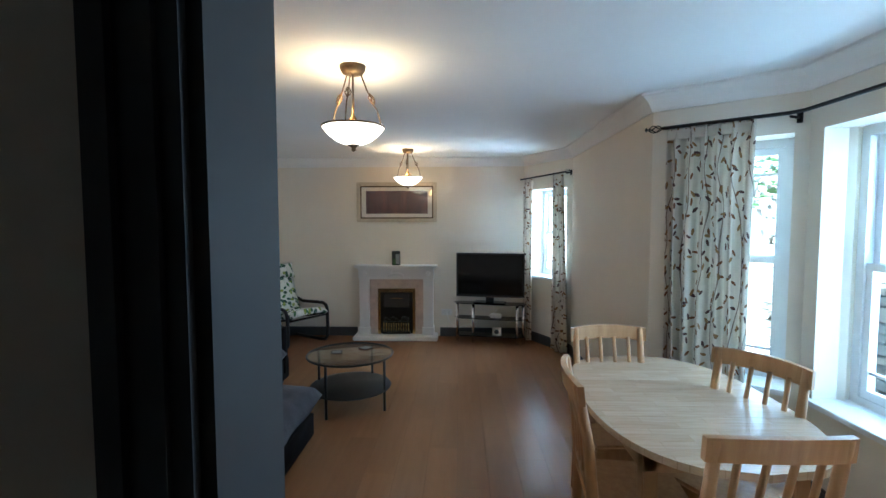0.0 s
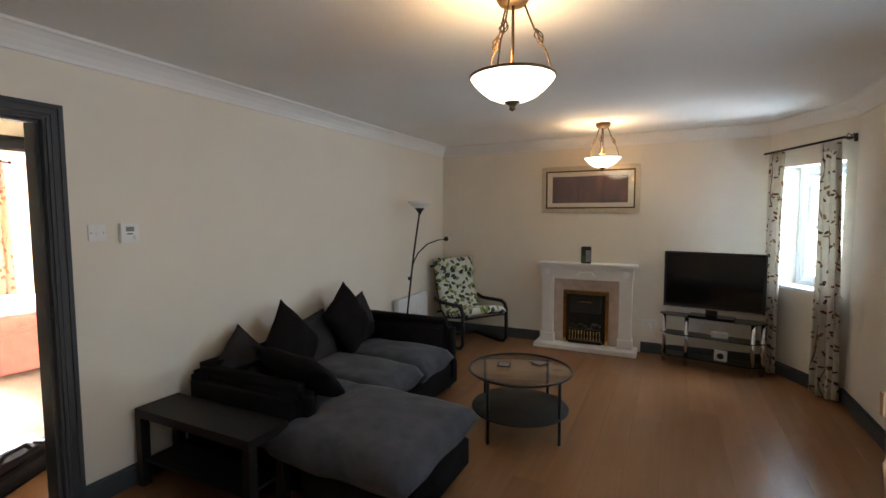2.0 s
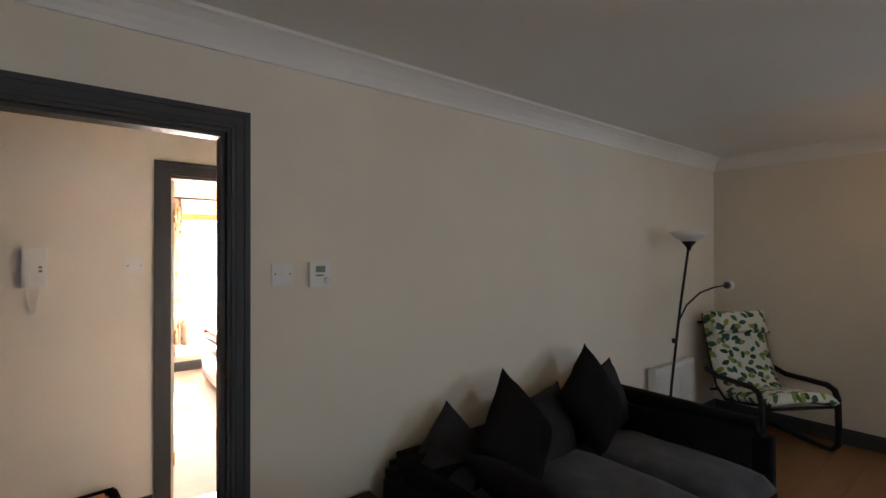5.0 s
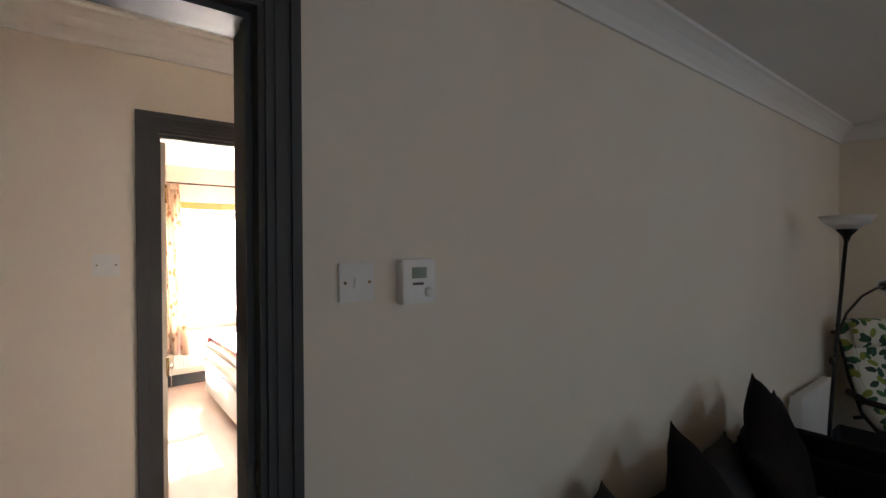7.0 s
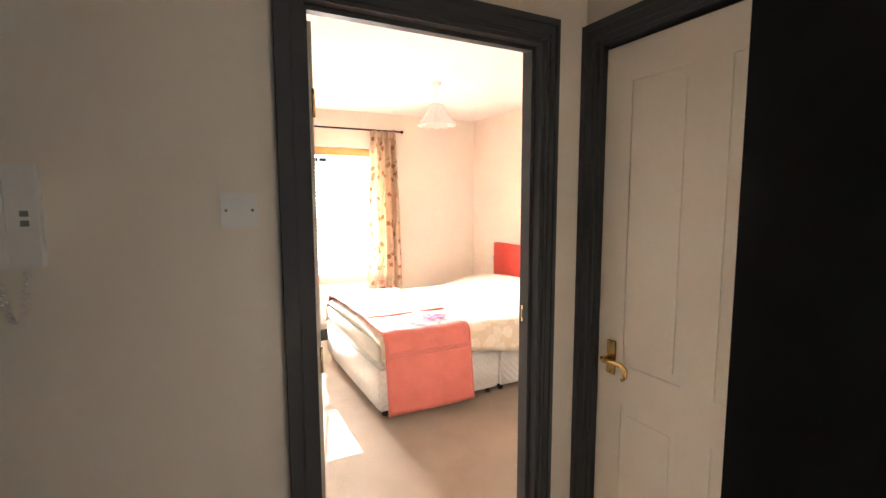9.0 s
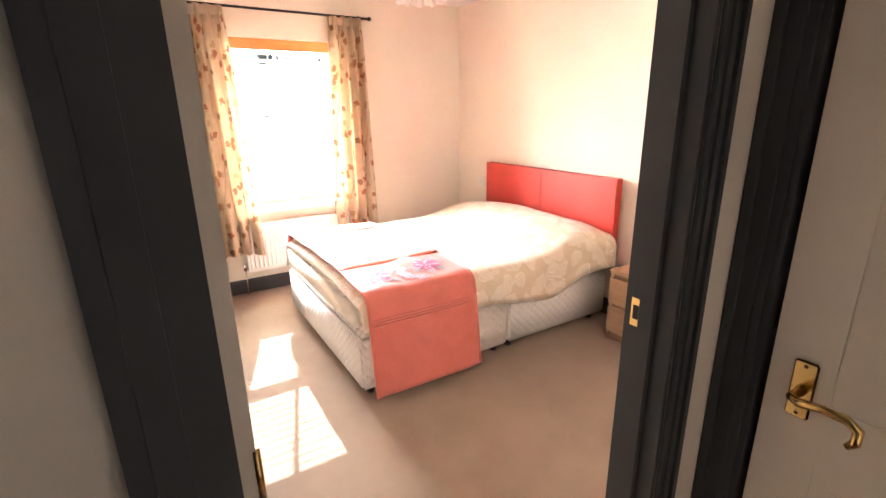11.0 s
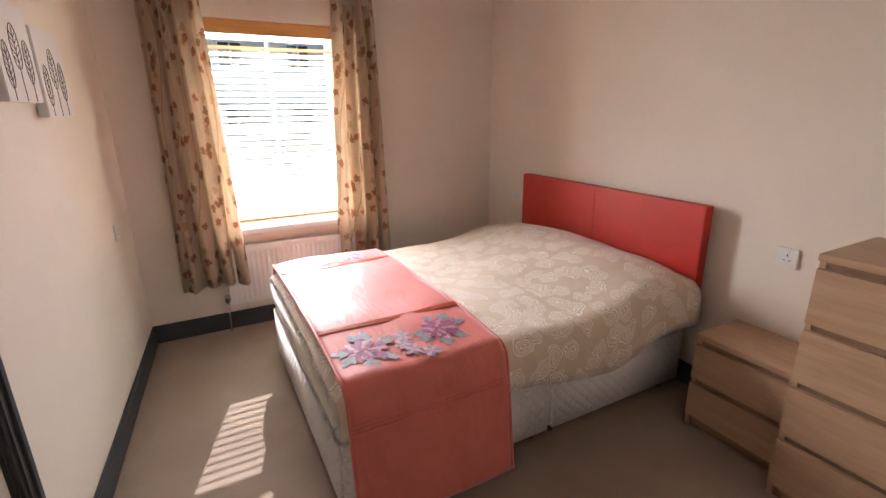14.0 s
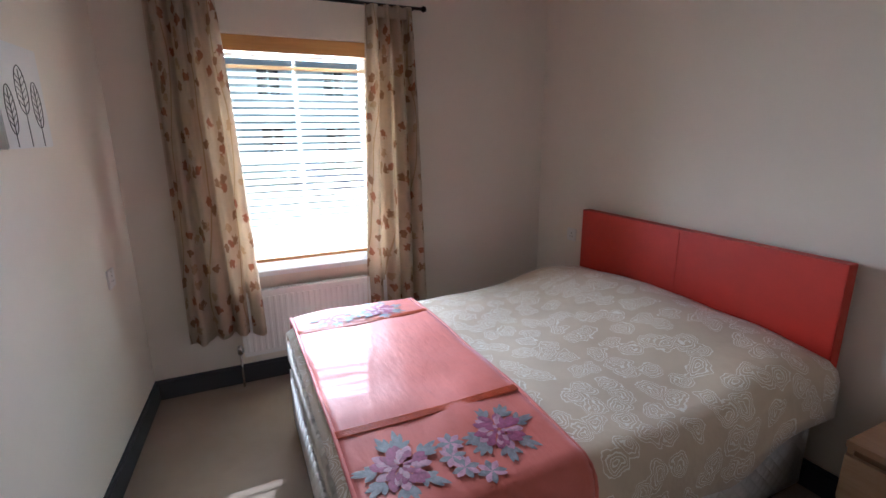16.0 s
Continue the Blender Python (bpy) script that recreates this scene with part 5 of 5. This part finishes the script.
# bags in the hall
bag = thing("camera_bag", pose(-1.06, 2.40, 0, 0, 0, 6), "open black camera bag with orange padding", "bag")
bx0, bx1, by0, by1, bz = -0.14, 0.14, -0.22, 0.22, 0.25
part("body", smooth(boxes((bx0, by0, 0.0, bx1, by1, 0.19), bevel=0.03, seg=3)), M["black_cloth"], bag, "black padded shell")
for name, d in (("rim", (bx0, by0, 0.15, bx0 + 0.03, by1, bz)), ("rim", (bx1 - 0.03, by0, 0.15, bx1, by1, bz - 0.01)), ("rim", (bx0 + 0.03, by0, 0.15, bx1 - 0.03, by0 + 0.03, bz)), ("rim", (bx0 + 0.03, by1 - 0.03, 0.15, bx1 - 0.03, by1, bz + 0.01))):
    part(name, smooth(boxes(d, bevel=0.012, seg=3)), M["black_cloth"], bag)
part("tray", boxes((bx0 + 0.03, by0 + 0.03, 0.188, bx1 - 0.03, by1 - 0.03, 0.2)), M["grey_mesh"], bag, "grey lining")
for y in (-0.09, 0.03):
    part("divider", boxes((bx0 + 0.035, y, 0.2, bx1 - 0.035, y + 0.012, 0.24), bevel=0.004), M["grey_mesh"], bag, "grey padded divider")
part("padding", smooth(boxes((bx0 + 0.04, 0.06, 0.2, bx1 - 0.04, 0.18, 0.25), bevel=0.018, seg=3)), M["orange"], bag, "orange padded insert")
part("zip", tube([(bx1 - 0.012, by0 + 0.02, bz - 0.006), (bx1 - 0.012, by1 - 0.02, bz - 0.006)], 0.004, 6), M["grey_mesh"], bag, "grey zip line")
part("strap", tube([(0.08, by1 - 0.01, 0.22), (0.09, by1 + 0.045, 0.21), (0.11, by1 + 0.06, 0.13), (0.12, by1 + 0.02, 0.05), (0.11, by1 - 0.03, 0.03)], [0.02, 0.022, 0.02, 0.018, 0.016], 8), M["black_cloth"], bag, "black webbing strap")
tb = thing("tripod_bag", pose(-0.60, 2.915, 0, 0, 0, 118), "long black tripod bag lying on the floor", "bag")
part("body", smooth(boxes((-0.38, -0.085, 0.0, 0.38, 0.085, 0.165), bevel=0.045, seg=4)), M["black_cloth"], tb, "black padded tube")
part("flap", moved(boxes((-0.14, -0.05, 0, 0.18, 0.05, 0.008), bevel=0.003), pose(-0.02, 0.02, 0.172, 14, 6, 0)), M["black_cloth"], tb, "loose black flap")
part("handle", tube([(-0.12, 0, 0.16), (-0.07, -0.01, 0.205), (0.06, -0.01, 0.205), (0.11, 0, 0.16)], 0.012, 7), M["black_cloth"], tb)
part("buckle", boxes((0.16, -0.03, 0.164, 0.2, 0.03, 0.176), bevel=0.003), M["black"], tb, "black plastic buckle")
part("strap", tube([(-0.36, 0.02, 0.1), (-0.42, 0.03, 0.04), (-0.46, 0.1, 0.008), (-0.5, 0.26, 0.007), (-0.44, 0.4, 0.007)], 0.006, 6), M["black_cloth"], tb, "thin black shoulder strap")


# ---- bedroom ----
bed = thing("double_bed", pose(-3.545, 4.53, 0), "white divan double bed with a red headboard", "bed")
BX, BY = 0.70, 0.93
for k, (y0, y1) in enumerate(((-BY, 0.035), (0.045, BY))):
    part("divan_base", smooth(boxes((-BX, y0, 0.055, BX, y1, 0.36), bevel=0.018, seg=3)), M["divan"], bed, "white damask divan half")
for x in (-0.62, 0.62):
    for y in (-0.86, -0.02, 0.10, 0.86):
        part("castor", lathe([(0.0, 0), (0.022, 0.0), (0.024, 0.03), (0.012, 0.056), (0.0, 0.058)], 12, (x, y, 0)), M["black"], bed, "black castor")
part("mattress", smooth(boxes((-BX, -BY, 0.355, BX, BY, 0.56), bevel=0.05, seg=4)), M["mattress"], bed, "cream mattress")
hbd = part("headboard", boxes((-0.715, 0.925, 0.42, -0.0, 0.985, 1.01), (0.0, 0.925, 0.42, 0.715, 0.985, 1.01), bevel=0.003, seg=2), M["red_leather"], bed, "red faux-leather headboard")
part("headboard_core", boxes((-0.70, 0.932, 0.44, 0.70, 0.975, 1.0)), M["red_leather"], hbd)


def top_height(u, v):
    """The bedding's height over the mattress; u across, v from foot (0) to head (1)."""
    hump = math.exp(-((v - 0.87) / 0.17) ** 2) * (1 - 0.3 * abs(u) ** 3)
    return 0.585 + 0.02 * (1 - u * u) + 0.125 * hump + 0.014 * noise.noise((u * 2.2, v * 4.0, 1.3))


def bedding(name, y0, y1, drop_near, drop_far, lift, mat, foot=0.0, nv=40, ny=40, flare=0.05, ruffle=0.0):
    """Cloth lying over the bed between y0 and y1, hanging down on both sides."""
    bm = bmesh.new()
    uvl = bm.loops.layers.uv.new("UVMap")
    rows = []
    for j in range(ny + 1):
        y = y0 + (y1 - y0) * j / ny
        v = (y + BY) / (2 * BY)
        line = []
        dn = drop_near(v) if callable(drop_near) else drop_near
        df = drop_far(v) if callable(drop_far) else drop_far
        for i in range(nv + 1):
            s = i / nv
            run = -BX - 0.06 - df + s * (2 * BX + 0.12 + df + dn)
            if abs(run) <= BX - 0.02:
                x, z = run, top_height(run / BX, v)
            else:
                over = abs(run) - (BX - 0.02)
                sg = 1 if run > 0 else -1
                r, edge = 0.085, top_height(sg * 0.97, v)
                a = min(over / r, math.pi / 2)
                rest = max(0, over - r * math.pi / 2)
                x = sg * (BX - 0.02 + r * math.sin(a) + flare * rest + ruffle * rest * math.sin(y * 17 + sg))
                z = edge - r * (1 - math.cos(a)) - rest
            if foot and v < foot:
                k = (foot - v) / foot
                z -= 0.05 * k ** 3
            n = 0.008 * noise.noise((run * 5, y * 5, 3.0 if lift else 0.0))
            line.append((bm.verts.new((x, y, z + lift + n)), (run, y)))
        rows.append(line)
    for a, b in zip(rows, rows[1:]):
        for i in range(nv):
            q = [a[i], a[i + 1], b[i + 1], b[i]]
            f = bm.faces.new([w[0] for w in q])
            f.smooth = True
            for loop, w in zip(f.loops, q):
                loop[uvl].uv = w[1]
    return bm


dv = thing("duvet", pose(-3.545, 4.53, 0), "puffy cream duvet with a white rose pattern", "duvet")
hang = lambda v: 0.07 + 0.17 * min(1, max(0, (v - 0.12) / 0.55)) - 0.05 * max(0, v - 0.8) / 0.2
cov = part("cover", bedding("cover", -0.925, 0.915, hang, 0.16, 0.0, M["rose"], foot=0.1, ruffle=0.03, flare=0.06), M["rose"], dv)
cov.modifiers.new("thickness", "SOLIDIFY").thickness = 0.03

rn = thing("bed_runner", pose(-3.545, 4.53, 0), "salmon satin bed runner with embroidered peonies", "bed runner")
R0, R1 = -0.90, -0.265
cl = part("cloth", bedding("cloth", R0, R1, 0.50, 0.10, 0.026, M["satin"], nv=80, ny=24, flare=0.13), M["satin"], rn)
cl.modifiers.new("thickness", "SOLIDIFY").thickness = 0.012


def on_runner(run, y, up=0.03):
    v = (y + BY) / (2 * BY)
    if run <= BX - 0.02:
        return Vector((run, y, top_height(run / BX, v) + up))
    over = run - (BX - 0.02)
    r, edge = 0.085, top_height(0.97, v)
    a = min(over / r, math.pi / 2)
    rest = max(0, over - r * math.pi / 2)
    return Vector((BX - 0.02 + r * math.sin(a) + 0.13 * rest + (up - 0.026) * math.sin(a), y, edge - r * (1 - math.cos(a)) - rest + 0.026 + (up - 0.026) * math.cos(a)))


for run, w in ((0.36, 0.022), (-0.46, 0.022)):
    for d in (-0.013, -0.0065, 0.0, 0.0065, 0.013):
        part("piped_band", tube([on_runner(run + d, R0 + (R1 - R0) * k / 20, 0.026) for k in range(21)], 0.0042, 7), M["satin_seam"], rn, "rust piped band")
for run in (0.86, 0.875, 0.89):
    part("pintuck", tube([on_runner(run, R0 + (R1 - R0) * k / 20, 0.027) for k in range(21)], 0.005, 6), M["satin"], rn)
for y in (R0, R1):
    part("hem", tube([on_runner(-0.69 + 1.95 * k / 60, y, 0.024) for k in range(61)], 0.007, 6), M["satin"], rn)


def petal(cx, cy, ang, length, width, mat, name, lift):
    """One stitched petal lying on the runner."""
    bm = bmesh.new()
    ca, sa = math.cos(ang), math.sin(ang)
    spine = []
    for k in range(6):
        q = k / 5
        w = width * math.sin(math.pi * min(1, q * 0.92 + 0.06)) ** 0.7
        line = []
        for s in (-1, 0, 1):
            a, b = q * length, s * w / 2
            line.append(bm.verts.new(on_runner(cx + a * ca - b * sa, cy + a * sa + b * ca, lift + (0.0008 if s == 0 else 0.0))))
        spine.append(line)
    for a, b in zip(spine, spine[1:]):
        for i in range(2):
            bm.faces.new((a[i], a[i + 1], b[i + 1], b[i])).smooth = True
    ob = part(name, bm, M[mat], rn)
    return ob


rnd = random.Random(21)
for cx, cy, r in ((0.55, -0.76, 0.085), (0.53, -0.44, 0.08), (-0.57, -0.48, 0.08), (-0.56, -0.72, 0.075)):
    for ring, (n, r0, ln, wd) in enumerate(((15, 0.5, 0.5, 0.34), (13, 0.36, 0.42, 0.28), (11, 0.22, 0.36, 0.22), (8, 0.08, 0.26, 0.16))):
        for k in range(n):
            a = 2 * math.pi * k / n + ring * 0.35 + rnd.uniform(-0.2, 0.2)
            petal(cx + r * r0 * math.cos(a), cy + r * r0 * math.sin(a), a, r * ln * rnd.uniform(0.85, 1.15), r * wd, "petal" if (k + ring) % 3 else "petal_pale", "petal", 0.0305 + 0.0009 * ring)
    for k in range(7):
        a = 2 * math.pi * k / 7 + rnd.uniform(-0.25, 0.25)
        bx_, by_ = cx + 0.8 * r * math.cos(a), cy + 0.8 * r * math.sin(a)
        for da, ln in ((-0.75, 0.55), (-0.3, 0.75), (0.15, 0.85), (0.6, 0.6)):
            petal(bx_, by_, a + da + rnd.uniform(-0.15, 0.15), r * ln * rnd.uniform(0.8, 1.1), r * 0.24, "stitch", "embroidered_leaf", 0.0292 + 0.0004 * rnd.random())
for cx, cy in ((0.62, -0.60), (0.66, -0.54), (0.52, -0.60), (0.57, -0.615), (-0.55, -0.60)):
    for k in range(8):
        a = 2 * math.pi * k / 8 + rnd.uniform(-0.3, 0.3)
        petal(cx, cy, a, 0.042, 0.022, "petal_pale" if k % 2 else "stitch", "embroidered_leaf", 0.0296)


def drawer_unit(x, y, w, d, h, n, label, group):
    """Chest with its front at y, x its left side; drawers n."""
    c = thing("chest_of_drawers", pose(x, y, 0), label, "drawers", group)
    part("side_panel", boxes((0, 0.004, 0, 0.018, d, h - 0.025)), M["oak"], c)
    part("side_panel", boxes((w - 0.018, 0.004, 0, w, d, h - 0.025)), M["oak"], c)
    part("top_panel", boxes((-0.001, -0.012, h - 0.025, w + 0.001, d, h), bevel=0.002), M["oak"], c, "whitened oak top")
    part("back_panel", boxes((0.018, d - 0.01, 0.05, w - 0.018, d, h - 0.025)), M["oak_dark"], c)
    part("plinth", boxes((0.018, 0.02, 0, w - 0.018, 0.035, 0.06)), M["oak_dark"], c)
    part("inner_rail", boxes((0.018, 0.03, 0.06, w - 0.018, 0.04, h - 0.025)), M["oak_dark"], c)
    step = (h - 0.025 - 0.06) / n
    for k in range(n):
        z = 0.06 + k * step
        dr = part("drawer_front", boxes((0.002, -0.012, z, w - 0.002, 0.008, z + step - 0.028), bevel=0.0015), M["oak"], c, "whitened oak drawer front")
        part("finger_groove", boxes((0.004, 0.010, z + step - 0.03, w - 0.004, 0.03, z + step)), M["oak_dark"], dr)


drawer_unit(-2.64, 5.235, 0.40, 0.30, 0.48, 2, "low whitened oak bedside drawers", "bedroom drawers")
drawer_unit(-2.205, 5.12, 0.80, 0.41, 1.0, 4, "tall whitened oak chest of drawers", "bedroom drawers")

# canvases with drawn leaves
for x, z, s in ((-3.885, 1.615, 0.31), (-3.555, 1.66, 0.30), (-3.70, 2.03, 0.26)):
    cv = thing("canvas_print", pose(x, 2.911 - 0.072 * (x + 4.85), z, 0, 0, 175.9), "white canvas with drawn skeleton leaves", "picture", "leaf canvases")
    part("canvas", boxes((-s / 2, -0.035, -s / 2, s / 2, -0.001, s / 2), bevel=0.003), M["canvas"], cv)
    for cx, top, wd in ((-0.09, 0.02, 0.028), (0.0, 0.08, 0.036), (0.085, 0.04, 0.03)):
        cx, top, wd = cx * s / 0.3, top * s / 0.3, wd * s / 0.3
        low = top - 0.13 * s / 0.3
        lf = part("leaf_outline", tube([(cx + wd * math.sin(2 * math.pi * k / 20), -0.0355, (top + low) / 2 + (top - low) / 2 * math.cos(2 * math.pi * k / 20) * (1.15 if k < 5 or k > 15 else 1)) for k in range(20)], 0.0014, 5, True), M["line"], cv)
        part("stem", tube([(cx, -0.0355, top), (cx, -0.0355, -s / 2 + 0.005)], 0.0012, 5), M["line"], lf)
        for k in range(5):
            zz = low + (top - low) * (0.15 + 0.15 * k)
            part("vein", tube([(cx - wd * 0.75, -0.0355, zz + 0.02), (cx, -0.0355, zz), (cx + wd * 0.75, -0.0355, zz + 0.02)], 0.001, 4), M["line"], lf)


# ---- outside ----
tagged(part("ground", boxes((-150, -150, -0.6, 150, 150, -0.5)), M["concrete"]), "pale paved ground round the building", "ground", kind="structure")


def house(x, y, w, h, storeys, cols, label):
    """A house front facing +x."""
    hs = thing("house", pose(x, y, -0.5), label, "house")
    part("wall", boxes((-6, 0, 0, 0, w, h)), M["render_wall"], hs)
    bm = bmesh.new()
    v = [bm.verts.new(p) for p in ((-6.3, -0.3, h), (0.3, -0.3, h), (-3, -0.3, h + 2.4), (-6.3, w + 0.3, h), (0.3, w + 0.3, h), (-3, w + 0.3, h + 2.4))]
    for f in ((0, 1, 2), (3, 5, 4), (0, 2, 5, 3), (1, 4, 5, 2), (0, 3, 4, 1)):
        bm.faces.new([v[i] for i in f])
    part("roof", bm, M["slate"], hs, "blue-grey slate roof")
    for s in range(storeys):
        for c in range(cols):
            yy, z = (c + 0.5) * w / cols, 1.0 + s * 2.7
            wd = part("window", boxes((0, yy - 0.55, z, 0.05, yy - 0.48, z + 1.3), (0, yy + 0.48, z, 0.05, yy + 0.55, z + 1.3), (0, yy - 0.48, z, 0.05, yy + 0.48, z + 0.07), (0, yy - 0.48, z + 1.23, 0.05, yy + 0.48, z + 1.3), (0, yy - 0.03, z + 0.07, 0.05, yy + 0.03, z + 1.23)), M["sash"], hs)
            part("pane", boxes((0.002, yy - 0.48, z + 0.07, 0.012, yy + 0.48, z + 1.23)), M["screen"], wd)


house(-26, -2, 18, 5.6, 2, 6, "pale rendered house across the car park")


def car(x, y, mat, label):
    c = thing("parked_car", pose(x, y, -0.5), label, "car", "parked cars")
    bm = bmesh.new()
    side = [(-2.0, 0.3), (2.0, 0.3), (2.05, 0.7), (1.1, 0.88), (0.5, 1.38), (-1.1, 1.4), (-1.75, 0.92), (-2.05, 0.8)]
    a, b = [[bm.verts.new((xx * (1 if zz < 0.9 else 0.86), yy, zz)) for yy, zz in side] for xx in (-0.82, 0.82)]
    bm.faces.new(a[::-1]), bm.faces.new(b)
    for i in range(8):
        bm.faces.new((a[i], a[(i + 1) % 8], b[(i + 1) % 8], b[i]))
    bmesh.ops.recalc_face_normals(bm, faces=bm.faces)
    bmesh.ops.bevel(bm, geom=bm.edges[:], offset=0.06, segments=2, affect="EDGES")
    part("body", smooth(bm), mat, c)
    part("side_window", boxes((0.74, -1.3, 0.93, 0.80, 0.75, 1.3), bevel=0.02), M["screen"], c)
    for yy in (-1.25, 1.25):
        wh = part("wheel", moved(lathe([(0.0, -0.1), (0.3, -0.1), (0.32, -0.06), (0.32, 0.06), (0.3, 0.1), (0.0, 0.1)], 20), pose(0.78, yy, 0.32, 0, 90, 0)), M["tyre"], c)
        part("rim", moved(lathe([(0.0, 0.0), (0.2, 0.0), (0.2, 0.015), (0.0, 0.02)], 14), pose(0.885, yy, 0.32, 0, 90, 0)), M["chrome"], wh)


car(-17, 7.2, M["car_blue"], "dark blue parked car beyond the window")
car(-17, 12.3, M["car_red"], "red parked car beyond the window")

# retaining wall of the garden, with ivy above, seen through the bay
gw = thing("garden_wall", pose(7.4, 1.0, -0.5), "rough coursed stone retaining wall", "stone wall")
part("core", boxes((0.12, -3, 0, 0.5, 9, 2.75)), M["stone"], gw, "mortar core")
rnd = random.Random(5)
stone_shapes = []
for k in range(6):
    bm = boxes((0, -0.5, -0.5, 1, 0.5, 0.5), bevel=0.09, seg=1)
    for v in bm.verts:
        v.co += Vector((rnd.uniform(-0.15, 0.1), rnd.uniform(-0.05, 0.05), rnd.uniform(-0.06, 0.06)))
    me = bpy.data.meshes.new("stone")
    bm.to_mesh(me)
    bm.free()
    me.materials.append(M["stone"])
    stone_shapes.append(me)
z, made = 0.0, 0
while z < 2.6 and made < 290:
    hh = rnd.uniform(0.10, 0.2)
    y = 0.4 + rnd.uniform(0, 0.2)
    while y < 7.2 and made < 290:
        ww = rnd.uniform(0.22, 0.55)
        s = new("stone", rnd.choice(stone_shapes))
        s.parent = gw
        s.matrix_basis = Matrix.Translation((0.0, y + ww / 2, z + hh / 2)) @ Matrix.Diagonal((0.14, ww - 0.02, hh - 0.015, 1))
        y += ww
        made += 1
    z += hh

ivy = bmesh.new()
for k in range(2600):
    c = Vector((7.4 + rnd.uniform(-0.25, 0.9), 1.0 + rnd.uniform(-1, 8), 2.0 + rnd.gauss(0.35, 0.35)))
    if noise.noise(c * 1.3) < -0.05:
        continue
    a, t = Matrix.Rotation(rnd.uniform(0, 6.28), 3, "Z"), Matrix.Rotation(rnd.uniform(-1, 1), 3, "X")
    r = rnd.uniform(0.05, 0.11)
    ivy.faces.new([ivy.verts.new(c + a @ t @ Vector(p)) for p in ((-r, 0, 0), (0, -0.6 * r, 0.02), (r, 0, 0), (0, 0.6 * r, 0.02))])
tagged(part("ivy", ivy, M["leaf"]), "dark green ivy spilling over the wall", "ivy", kind="stuff")


# ---- laminate planks ----
def planks(x0, y0, x1, y1, name, label):
    f = thing(name, pose(0, 0, 0), label, "floor", kind="structure")
    pw, pl, shapes, row = 0.192, 1.28, {}, 0
    x = x0
    while x < x1 - 0.01:
        w = min(pw, x1 - x)
        y = y0 - pl * ((row * 0.37) % 1)
        while y < y1 - 0.01:
            a, b = max(y, y0), min(y + pl, y1)
            if b - a > 0.02:
                key = (round(w, 3), round(b - a, 3))
                if key not in shapes:
                    bm = boxes((0.0004, 0.0004, -0.009, w - 0.0004, b - a - 0.0004, 0.0))
                    me = bpy.data.meshes.new("plank")
                    bm.to_mesh(me)
                    bm.free()
                    me.materials.append(M["laminate"])
                    shapes[key] = me
                p = new("plank", shapes[key])
                p.parent, p.location = f, (x, a, 0)
            y += pl
        x += pw
        row += 1


planks(0.0, 1.3, 4.7, 7.25, "floor_lounge", "warm oak laminate lounge floor")
planks(-1.33, 0.4, 0.0, 3.95, "floor_hall", "warm oak laminate hall floor")
planks(1.5, -1.3, 4.2, 1.3, "floor_kitchen", "warm oak laminate floor beyond the doorway")
